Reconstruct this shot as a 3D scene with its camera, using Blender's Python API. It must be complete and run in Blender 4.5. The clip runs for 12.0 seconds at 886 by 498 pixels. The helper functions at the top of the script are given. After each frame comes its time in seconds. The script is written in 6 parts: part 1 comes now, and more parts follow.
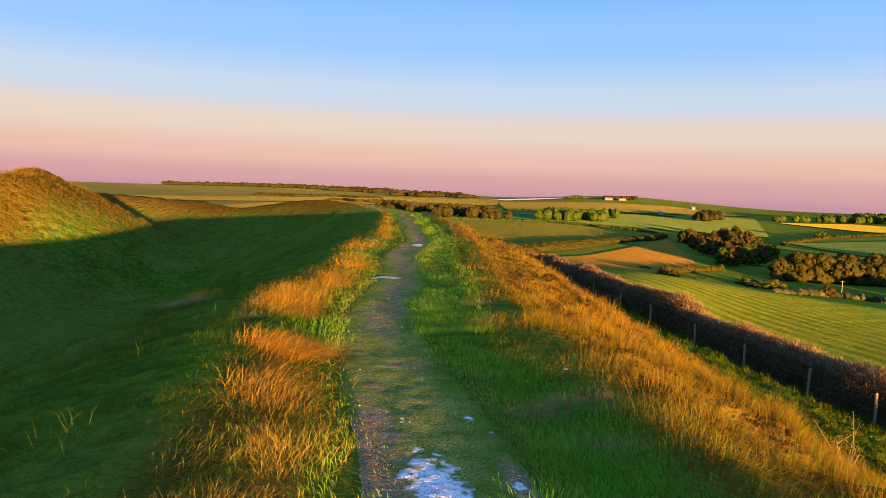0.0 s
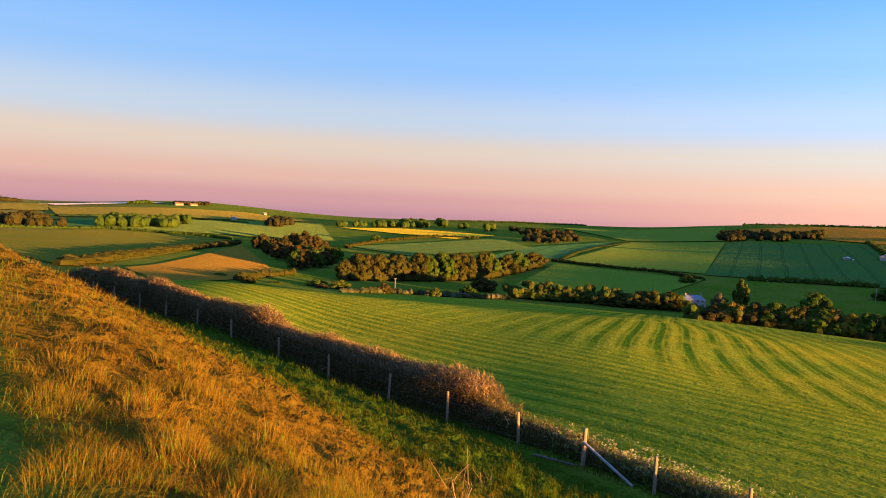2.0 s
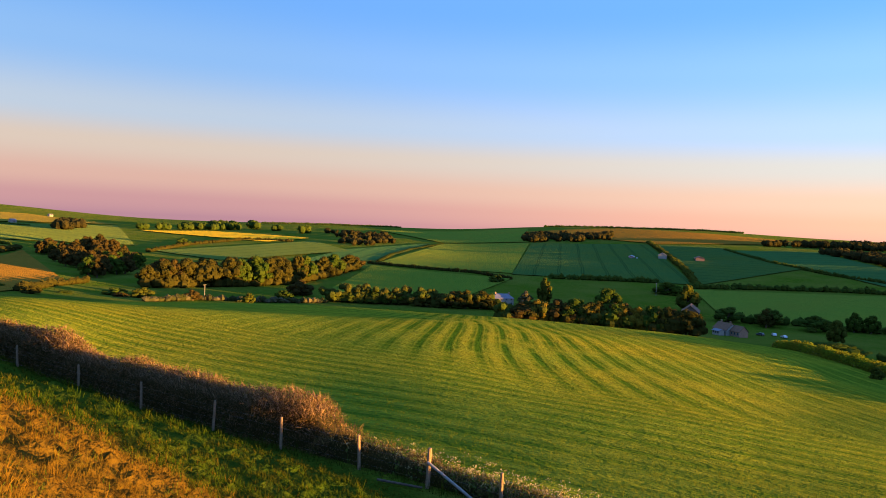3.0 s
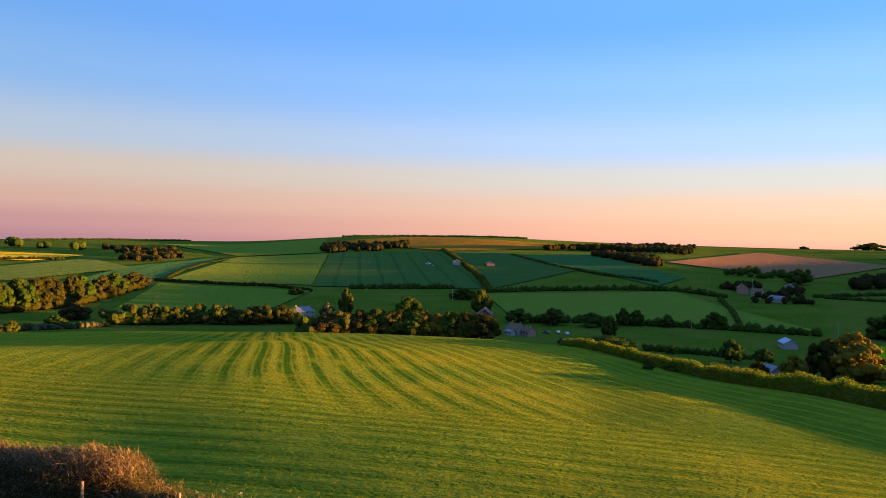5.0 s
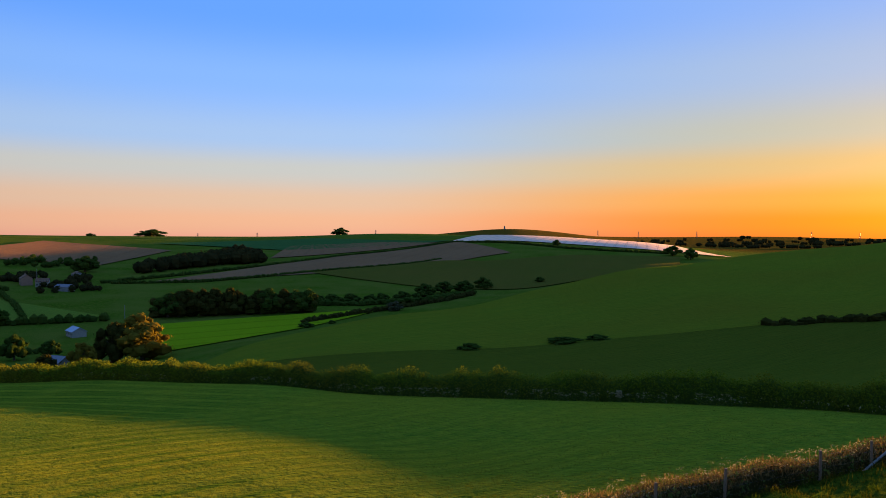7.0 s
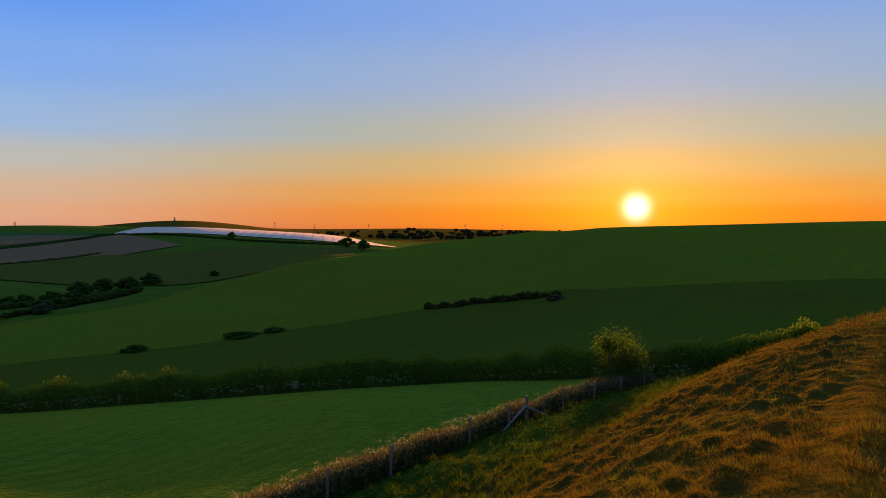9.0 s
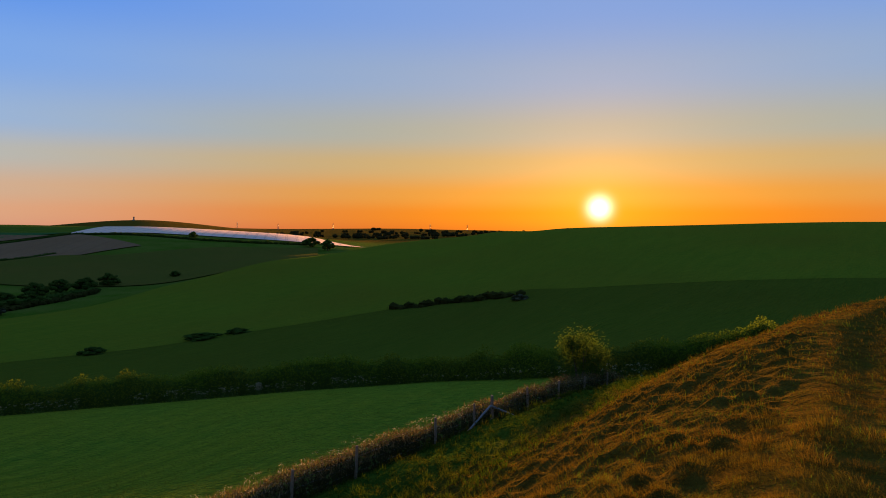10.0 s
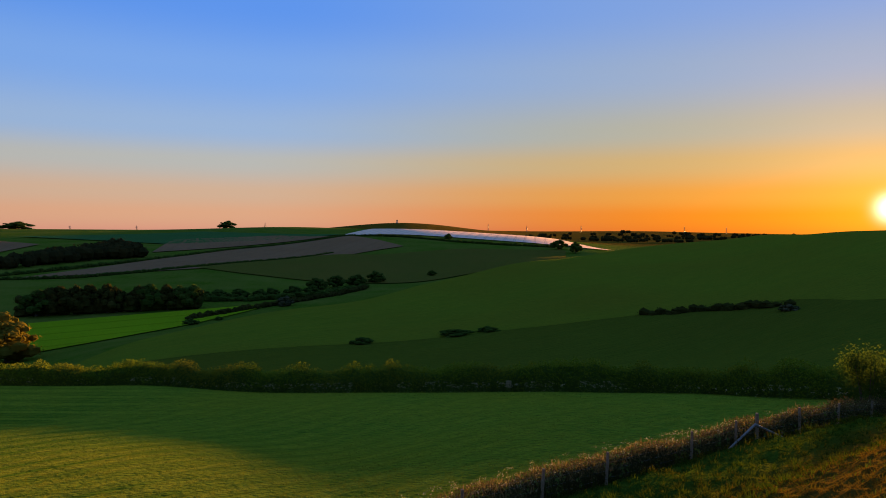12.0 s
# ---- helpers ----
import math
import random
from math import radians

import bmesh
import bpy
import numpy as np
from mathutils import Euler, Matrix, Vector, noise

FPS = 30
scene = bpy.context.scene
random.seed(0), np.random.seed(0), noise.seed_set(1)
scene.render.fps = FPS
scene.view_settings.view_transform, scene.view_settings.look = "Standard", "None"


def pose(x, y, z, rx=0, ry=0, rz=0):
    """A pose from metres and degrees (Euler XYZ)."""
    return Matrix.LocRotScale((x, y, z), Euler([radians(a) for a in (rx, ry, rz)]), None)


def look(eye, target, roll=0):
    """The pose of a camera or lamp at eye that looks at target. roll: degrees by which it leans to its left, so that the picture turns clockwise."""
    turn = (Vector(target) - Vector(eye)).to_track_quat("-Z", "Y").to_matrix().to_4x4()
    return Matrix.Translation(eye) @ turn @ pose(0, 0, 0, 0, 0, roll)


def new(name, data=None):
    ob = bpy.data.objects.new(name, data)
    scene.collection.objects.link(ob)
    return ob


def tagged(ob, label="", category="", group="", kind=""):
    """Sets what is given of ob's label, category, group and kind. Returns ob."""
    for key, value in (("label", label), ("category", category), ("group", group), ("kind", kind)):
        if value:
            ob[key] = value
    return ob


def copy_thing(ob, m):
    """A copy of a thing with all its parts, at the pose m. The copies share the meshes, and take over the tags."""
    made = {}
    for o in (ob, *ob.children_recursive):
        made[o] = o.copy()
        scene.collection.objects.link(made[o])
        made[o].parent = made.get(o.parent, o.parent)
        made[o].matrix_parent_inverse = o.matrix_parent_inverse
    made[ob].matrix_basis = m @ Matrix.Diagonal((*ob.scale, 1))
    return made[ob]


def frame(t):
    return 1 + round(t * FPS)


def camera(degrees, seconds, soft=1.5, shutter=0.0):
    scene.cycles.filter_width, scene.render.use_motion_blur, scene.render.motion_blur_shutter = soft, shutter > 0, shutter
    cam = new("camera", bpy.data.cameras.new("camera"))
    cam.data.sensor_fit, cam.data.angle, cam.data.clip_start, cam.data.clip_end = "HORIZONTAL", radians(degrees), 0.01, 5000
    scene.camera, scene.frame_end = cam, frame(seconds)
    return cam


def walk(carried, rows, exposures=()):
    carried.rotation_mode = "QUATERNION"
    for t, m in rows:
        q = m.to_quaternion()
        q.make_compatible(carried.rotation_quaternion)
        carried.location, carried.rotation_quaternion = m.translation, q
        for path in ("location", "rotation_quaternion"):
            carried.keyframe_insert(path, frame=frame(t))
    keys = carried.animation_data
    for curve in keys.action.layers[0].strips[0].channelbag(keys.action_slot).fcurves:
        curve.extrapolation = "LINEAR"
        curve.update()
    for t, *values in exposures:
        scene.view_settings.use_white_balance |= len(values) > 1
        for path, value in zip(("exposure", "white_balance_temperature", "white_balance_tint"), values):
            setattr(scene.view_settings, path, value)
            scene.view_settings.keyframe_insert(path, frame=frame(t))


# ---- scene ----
cam = camera(64.2, 12.0, 0.9)
METRES, EYE, TILT, LEAN, TURN = 8.0, 1.6, -4.4, -2.0, 0.0
ROWS = [
    (0.0, 0.0, 0.0, 0.0, 0.0, 0.0, -0.0),
    (0.5, 0.0208, 0.1105, 0.0153, -4.88, 0.23, 0.56),
    (1.0, 0.0433, 0.2088, 0.0249, -14.57, 0.19, 0.94),
    (1.5, 0.0623, 0.3082, 0.0362, -24.8, -0.0, 1.33),
    (2.0, 0.0814, 0.3989, 0.047, -33.58, -0.08, 1.75),
    (2.5, 0.0895, 0.4923, 0.078, -42.85, -0.06, 2.04),
    (3.0, 0.0943, 0.584, 0.1158, -48.48, -0.46, 2.28),
    (5.0, 0.0913, 0.7559, 0.2194, -64.79, -0.56, 3.85),
    (5.5, 0.1014, 0.7356, 0.2222, -76.45, -1.39, 4.1),
    (6.0, 0.1225, 0.7108, 0.2142, -92.16, -2.71, 3.98),
    (6.5, 0.1329, 0.6885, 0.2089, -106.55, -4.0, 3.42),
    (7.0, 0.1375, 0.6703, 0.2075, -118.45, -4.95, 2.75),
    (7.5, 0.1353, 0.6605, 0.2057, -127.98, -5.53, 2.06),
    (9.5, 0.1322, 0.6359, 0.2056, -146.24, -6.48, 0.62),
    (10.0, 0.1346, 0.6406, 0.2057, -146.97, -6.44, 0.49),
    (10.5, 0.1365, 0.6466, 0.206, -146.55, -6.33, 0.46),
    (11.0, 0.1368, 0.6545, 0.206, -143.33, -6.29, 0.74),
    (11.5, 0.1379, 0.6596, 0.2064, -136.0, -6.11, 1.38),
    (12.0, 0.1387, 0.6725, 0.2108, -127.12, -5.81, 1.96),
]
EXPOSURES = [(0.0, 2.5), (1.5, 2.48), (3.0, 2.35), (5.0, 2.22), (6.0, 1.98), (7.0, 1.78), (7.5, 1.68), (9.5, 1.42), (10.8, 1.38), (11.5, 1.38), (12.0, 1.42)]
walk(cam, [(t, pose(0, 0, EYE, TILT, LEAN, TURN) @ pose(METRES * x, METRES * y, METRES * z, 90 + pitch, roll, yaw)) for t, x, y, z, yaw, pitch, roll in ROWS],
     exposures=EXPOSURES)

# ---- sky and sun ----
SUN_BEARING, SUN_HEIGHT, LAMP_HEIGHT = 159.5, 1.67, 1.76


def lin(r, g, b):
    """Linear colour of an 8-bit screen colour."""
    return tuple((c / 255 / 12.92) if c / 255 <= 0.04045 else ((c / 255 + 0.055) / 1.055) ** 2.4 for c in (r, g, b)) + (1.0,)


def make_world():
    world = bpy.data.worlds.new("evening_sky")
    scene.world = world
    world.use_nodes = True
    nt = world.node_tree
    nt.nodes.clear()
    N, L = nt.nodes.new, nt.links.new

    def math_node(op, a, b=None, clamp=False):
        n = N("ShaderNodeMath")
        n.operation, n.use_clamp = op, clamp
        for i, v in enumerate((a, b)):
            if v is None:
                continue
            if isinstance(v, (int, float)):
                n.inputs[i].default_value = v
            else:
                L(v, n.inputs[i])
        return n.outputs[0]

    co = N("ShaderNodeTexCoord").outputs["Generated"]
    sep = N("ShaderNodeSeparateXYZ")
    L(co, sep.inputs[0])
    el = math_node("ARCSINE", sep.outputs[2])
    pos = math_node("SQRT", math_node("DIVIDE", math_node("MAXIMUM", el, 0.0), math.pi / 2))

    def ramp(stops, bright=1.0):
        r = N("ShaderNodeValToRGB")
        r.color_ramp.interpolation = "EASE"
        e = r.color_ramp.elements
        while len(e) < len(stops):
            e.new(0.5)
        for k, (deg, c) in enumerate(stops):
            e[k].position, e[k].color = math.sqrt(deg / 90), tuple(v * bright for v in lin(*c)[:3]) + (1.0,)
        L(pos, r.inputs[0])
        return r.outputs[0]

    away = ramp([(0, (200, 150, 166)), (1.2, (216, 164, 170)), (2.8, (232, 188, 178)), (5.2, (230, 210, 198)), (7.6, (198, 215, 238)), (12, (147, 198, 258)), (17, (118, 184, 262)), (32, (122, 186, 272)), (90, (142, 204, 292))], 0.87)
    side = ramp([(0, (250, 178, 150)), (1.2, (252, 192, 155)), (2.8, (238, 200, 172)), (5.2, (208, 210, 208)), (7.6, (172, 205, 250)), (12, (139, 191, 268)), (17, (104, 170, 272)), (32, (112, 174, 266)), (90, (128, 186, 275))], 1.36)
    near = ramp([(0, (240, 122, 38)), (1.2, (246, 136, 36)), (2.8, (241, 160, 66)), (5.2, (216, 182, 122)), (7.6, (186, 188, 172)), (12, (160, 186, 222)), (17, (136, 177, 243)), (32, (122, 174, 258)), (90, (128, 186, 275))], 1.5)
    s = Vector((math.sin(radians(SUN_BEARING)), math.cos(radians(SUN_BEARING)), 0))

    def dot(v):
        n = N("ShaderNodeVectorMath")
        n.operation = "DOT_PRODUCT"
        L(co, n.inputs[0])
        n.inputs[1].default_value = v
        return n.outputs["Value"]

    round_ = dot(s)

    def mix(fac, a, b):
        n = N("ShaderNodeMix")
        n.data_type = "RGBA"
        for sock, v in ((n.inputs[0], fac), (n.inputs[6], a), (n.inputs[7], b)):
            if isinstance(v, (int, float, tuple)):
                sock.default_value = v
            else:
                L(v, sock)
        return n.outputs[2]

    def smooth(v, a, b):
        n = N("ShaderNodeMapRange")
        n.interpolation_type = "SMOOTHSTEP"
        L(v, n.inputs[0])
        n.inputs[1].default_value, n.inputs[2].default_value = a, b
        return n.outputs[0]

    col = mix(smooth(round_, -0.75, 0.62), away, side)
    col = mix(smooth(round_, 0.66, 1.0), col, near)
    # the sun's disc in its aureole
    up = radians(SUN_HEIGHT)
    d = dot(Vector((s.x * math.cos(up), s.y * math.cos(up), math.sin(up))))
    ang = math_node("ARCCOSINE", math_node("MINIMUM", d, 0.9999999))
    wide = math_node("POWER", 2.718, math_node("MULTIPLY", ang, -1 / radians(3.8)))
    tight = math_node("POWER", 2.718, math_node("MULTIPLY", math_node("POWER", math_node("DIVIDE", ang, radians(0.78)), 2.0), -1.0))
    glow = mix(wide, (0, 0, 0, 1), (0.85, 0.33, 0.02, 1))
    core = mix(tight, (0, 0, 0, 1), (5.0, 4.4, 3.4, 1))

    def add(a, b):
        n = N("ShaderNodeVectorMath")
        L(a, n.inputs[0])
        L(b, n.inputs[1])
        return n.outputs[0]

    sky = N("ShaderNodeTexSky")
    sky.sky_type, sky.sun_disc = "NISHITA", False
    sky.sun_elevation, sky.sun_rotation = radians(SUN_HEIGHT), radians(SUN_BEARING)
    air = mix(0.03, add(add(col, glow), core), sky.outputs[0])
    bg, out = N("ShaderNodeBackground"), N("ShaderNodeOutputWorld")
    L(air, bg.inputs[0])
    bg.inputs[1].default_value = 0.2
    L(bg.outputs[0], out.inputs[0])


make_world()
sun = new("sun", bpy.data.lights.new("sun", "SUN"))
sun.data.energy, sun.data.angle, sun.data.color = 6.2, radians(0.4), (1.0, 0.50, 0.11)
sun.matrix_world = look((0, 0, 0), (-math.sin(radians(SUN_BEARING)) * math.cos(radians(LAMP_HEIGHT)), -math.cos(radians(SUN_BEARING)) * math.cos(radians(LAMP_HEIGHT)), -math.sin(radians(LAMP_HEIGHT))))
# ---- the lie of the land (heights in metres; bearings in degrees clockwise from straight ahead) ----
CX, CY = 1.0, 5.4
SPOKES = []


def spoke(bearing, *knots):
    """A section of the downs along one bearing: pairs of distance and height."""
    SPOKES.append((bearing, knots))


spoke(-60, (10, -2), (60, -2), (150, 0), (400, -6), (1200, -12), (3000, -4), (4950, 4))
spoke(-35, (10, -4), (60, -5), (150, -9), (400, -17), (900, -20), (2000, -13), (3500, -4), (4950, 2))
spoke(-10, (10, -4), (60, -6.5), (150, -12), (400, -23), (800, -24), (1500, -20), (2600, -8), (3600, 10), (4950, 8))
spoke(2, (10, -5), (60, -6.8), (150, -13), (400, -27), (700, -29), (1200, -24), (2000, -13), (3200, 0), (4950, 4))
spoke(14, (10, -6), (55, -6.9), (75, -7.2), (98, -8.4), (150, -15), (300, -28), (450, -34), (700, -34), (1000, -26), (1500, -12), (2300, 16), (2800, 12), (4950, -40))
spoke(26, (10, -6.5), (30, -6.9), (40, -7.7), (60, -8.9), (80, -9.8), (104, -10.9), (150, -16.8), (250, -27), (330, -37), (470, -43), (650, -41), (950, -30), (1400, -17), (2000, -9.5), (2600, -30), (4950, -60))
spoke(38, (10, -6.8), (25, -7.1), (40, -8.4), (60, -9.8), (85, -11.5), (114, -13.3), (150, -17.7), (240, -26.5), (300, -37), (420, -46), (520, -45), (800, -34), (1200, -17), (1700, -6), (2200, -20), (4950, -60))
spoke(48, (10, -6.8), (22, -7.1), (40, -8.5), (60, -10.2), (90, -12.4), (122, -14.6), (150, -17.8), (220, -25.5), (290, -38), (430, -47), (520, -45), (800, -33), (1200, -16), (1600, -5), (2200, -24), (4950, -60))
spoke(58, (10, -6.9), (20, -7.1), (40, -8.7), (60, -11.0), (90, -13.4), (120, -15.6), (150, -18.8), (210, -25), (280, -38), (430, -47), (520, -44), (800, -29), (1150, -9), (1500, 10), (2200, -20), (4950, -60))
spoke(68, (10, -6.9), (19, -7.1), (40, -9.0), (60, -11.6), (90, -14.3), (120, -16.8), (150, -19.3), (190, -23.4), (260, -37), (420, -48), (530, -44), (800, -27), (1100, -8), (1500, 13), (2200, -20), (4950, -60))
spoke(78, (10, -6.9), (19, -7.1), (40, -9.3), (60, -12.1), (90, -15.0), (120, -17.6), (150, -20.0), (165, -21.5), (230, -36), (400, -48), (540, -43), (800, -26), (1150, -8), (1600, 6), (2300, -20), (4950, -60))
spoke(92, (10, -6.9), (19, -7.1), (57, -11.8), (104, -16.5), (130, -22), (210, -38), (380, -47), (540, -43), (800, -30), (1150, -14), (1700, 0), (2400, -20), (4950, -60))
spoke(104, (10, -6.9), (19, -7.1), (55, -11.5), (88, -15.3), (110, -21), (170, -31), (245, -33.8), (330, -44), (380, -46), (520, -44), (800, -31), (1150, -14), (1700, -1), (2400, -12), (4950, -60))
spoke(115, (10, -6.9), (20, -7.2), (50, -11), (74, -14.1), (100, -20), (160, -27.5), (200, -29.5), (270, -28.3), (360, -42), (420, -45), (560, -43), (800, -31), (1150, -9), (1700, 7.5), (2600, 0), (4950, -20))
spoke(124, (10, -6.9), (22, -7.2), (50, -10.6), (70, -13.3), (100, -19), (150, -26), (200, -28.5), (330, -25.2), (430, -37), (560, -43), (680, -38), (850, -20), (1050, -4), (1350, 4.5), (1900, -5), (3300, 35), (4950, 10))
spoke(134, (10, -6.8), (25, -7.3), (50, -10), (68, -12.6), (100, -18), (150, -25), (205, -25.3), (400, -15.5), (500, -22), (640, -27), (760, -27), (900, -17), (1150, -7), (1700, -18), (4000, -10), (4950, -4))
spoke(143, (10, -6.6), (28, -7.4), (50, -9.5), (68, -12.2), (100, -17.5), (150, -22.5), (210, -21.2), (350, -14.5), (520, -9), (650, -15), (900, -24), (1500, -26), (4000, -6), (4950, 2))
spoke(148, (10, -6.5), (31, -7.5), (52, -9.5), (74, -12.6), (105, -17), (150, -20.5), (200, -19), (350, -11), (560, -4.2), (700, -10), (1200, -20), (2000, -26), (4950, -6))
spoke(152, (10, -6.4), (34, -7.6), (55, -9.6), (80, -13), (110, -16), (150, -18), (200, -16), (320, -8), (490, 1.0), (600, -6), (1200, -14), (2000, -26), (4950, -10))
spoke(156, (10, -6.2), (39, -7.8), (57, -9.3), (85, -12.6), (120, -15), (160, -15.5), (200, -13.1), (280, -5.4), (378, 2.6), (620, -5), (1200, -14), (2000, -26), (4950, -15))
spoke(162, (10, -6), (45, -8), (60, -9), (90, -12), (130, -13.5), (190, -12), (275, -3.2), (365, 3.8), (620, -4), (1300, -16), (2000, -26), (4950, -20))
spoke(178, (10, -5), (60, -8), (100, -10.5), (150, -10.5), (220, -6), (400, 6.4), (700, -2), (1400, -14), (2500, -26), (4950, -20))
spoke(215, (10, -3), (60, -6), (150, -6), (300, 0), (700, 0), (2000, -10), (4950, -20))
spoke(260, (10, -2), (60, -2), (200, 2), (600, 0), (2000, -10), (4950, -20))

# the line of the hedge along the field's lower side
HEDGE_B = [74, 78, 84, 92, 106, 118, 134, 145, 152, 158, 166, 174]
HEDGE_R = [186, 152, 128, 107, 88, 74.5, 68, 67, 63, 59, 60, 64]

LR = np.linspace(math.log(10), math.log(4950), 320)


def monotone(xs, ys, q):
    """Smooth interpolation that never overshoots its knots."""
    xs, ys = np.asarray(xs, float), np.asarray(ys, float)
    h = np.diff(xs)
    d = np.diff(ys) / h
    m = np.zeros(len(xs))
    same = d[:-1] * d[1:] > 0
    w1, w2 = 2 * h[1:] + h[:-1], h[1:] + 2 * h[:-1]
    m[1:-1][same] = ((w1 + w2)[same]) / (w1[same] / d[:-1][same] + w2[same] / d[1:][same])
    m[0], m[-1] = d[0], d[-1]
    i = np.clip(np.searchsorted(xs, q) - 1, 0, len(h) - 1)
    t = np.clip((q - xs[i]) / h[i], 0, 1)
    return ys[i] * (1 + 2 * t) * (1 - t) ** 2 + h[i] * m[i] * t * (1 - t) ** 2 + ys[i + 1] * t * t * (3 - 2 * t) + h[i] * m[i + 1] * t * t * (t - 1)


def land_table():
    rows = [monotone([k[0] for k in kn], [k[1] for k in kn], np.exp(LR)) for _, kn in SPOKES]
    b = np.array([s[0] for s in SPOKES], float)
    rows = np.array(rows)
    b, rows = np.concatenate([b[-3:] - 360, b, b[:3] + 360]), np.concatenate([rows[-3:], rows, rows[:3]])
    at = np.arange(-90, 271)
    table = np.array([monotone(b, rows[:, j], at) for j in range(len(LR))]).T
    for _ in range(2):
        table[1:-1] = (table[:-2] + 2 * table[1:-1] + table[2:]) / 4
    return table


LAND = land_table()


def vnoise(x, y, seed=0):
    """Smooth value noise, 0 to 1, one bump per unit."""
    xi, yi = np.floor(x), np.floor(y)
    fx, fy = x - xi, y - yi
    fx, fy = fx * fx * (3 - 2 * fx), fy * fy * (3 - 2 * fy)

    def h(a, c):
        s = np.sin(a * 127.1 + c * 311.7 + seed * 74.7) * 43758.5453
        return s - np.floor(s)
    return (h(xi, yi) * (1 - fx) + h(xi + 1, yi) * fx) * (1 - fy) + (h(xi, yi + 1) * (1 - fx) + h(xi + 1, yi + 1) * fx) * fy


def step(a, b, x):
    t = np.clip((x - a) / (b - a), 0, 1)
    return t * t * (3 - 2 * t)


RIDGE_Y = np.linspace(-150, 160, 1241)
RIDGE_X = monotone([-140, -60, -40, -22, -8, 3, 10, 22, 32, 46, 56, 66, 76, 85, 92, 110, 150], [-45, -10, -2.5, 1.2, 0.6, 0, -0.7, -0.8, -1.5, -2.6, -6.0, -11.5, -19.5, -30, -43, -82, -170], RIDGE_Y)
RIDGE_SLOPE = np.sqrt(1 + np.gradient(RIDGE_X, RIDGE_Y) ** 2)


def ridge(y):
    """Where the middle of the rampart's path runs."""
    return np.interp(y, RIDGE_Y, RIDGE_X)


def across(x, y):
    """How far a place lies from the crest, squarely across it."""
    return (x - ridge(y)) / np.interp(y, RIDGE_Y, RIDGE_SLOPE)


def rampart(x, y):
    """Height of the bank, its ditch and the second bank, across the path."""
    u = across(x, y)
    z = monotone([-90, -60, -48, -40, -34, -28, -20, -17, -6, -1.85, -1.35, -0.6, 0.7, 1.4, 2.3, 6, 12, 14, 19, 30],
                 [-3, -3, -3, -3, -3, -4.6, -6.4, -6.2, -1.7, 0.24, 0.32, 0.22, 0.22, 0.28, 0.03, -2.0, -5.4, -6.0, -7.0, -8.5], u)
    v = (x + 34 + 0.55 * np.maximum(y - 58, 0)) / (1 + 0.14 * step(54, 62, y))
    bank = 2.2 + 0.35 * np.sin(y * 0.5) - 0.60 * (np.sqrt(v * v + 3.0) - 1.73) - 9 * step(60, 20, y)
    z = np.logaddexp(z * 1.4, bank * 1.4) / 1.4
    hump = 0.5 * np.exp(-((u + 1) / 5) ** 2 - ((y - 62) / 8) ** 2) - 1.1 * np.exp(-(u / 9) ** 2 - ((y - 80) / 9) ** 2)
    sunk = np.interp(y, [-30, -14, -6, 1], [0.75, 0.7, 0.3, 0.0]) * np.exp(-((u - 0.6) / 3.6) ** 2)
    return z + hump - sunk


def height(x, y):
    """Height of the ground, without its tussocks."""
    x, y = np.atleast_1d(np.asarray(x, float)), np.atleast_1d(np.asarray(y, float))
    dx, dy = x - CX, y - CY
    lr = np.log(np.clip(np.hypot(dx, dy), 10.01, 4949))
    b = (np.degrees(np.arctan2(dx, dy)) + 90) % 360
    fi, fj = b, (lr - LR[0]) / (LR[1] - LR[0])
    i, j = np.clip(fi.astype(int), 0, 359), np.clip(fj.astype(int), 0, len(LR) - 2)
    p, q = fi - i, fj - j
    far = (LAND[i, j] * (1 - q) + LAND[i, j + 1] * q) * (1 - p) + (LAND[i + 1, j] * (1 - q) + LAND[i + 1, j + 1] * q) * p
    u = across(x, y)
    deg, r = np.degrees(np.arctan2(dx, dy)), np.hypot(dx, dy)
    gap = np.interp(deg, HEDGE_B, HEDGE_R) - r
    far = far - 1.0 * np.exp(-((gap - 26) / 15) ** 2) * step(74, 80, deg) * (1 - step(118, 140, deg))
    w = step(15, 21, u) + step(46, 62, -u)
    w = np.maximum(w, np.maximum(step(105, 150, y), step(65, 110, -y)))
    return rampart(x, y) * (1 - np.clip(w, 0, 1)) + far * np.clip(w, 0, 1)


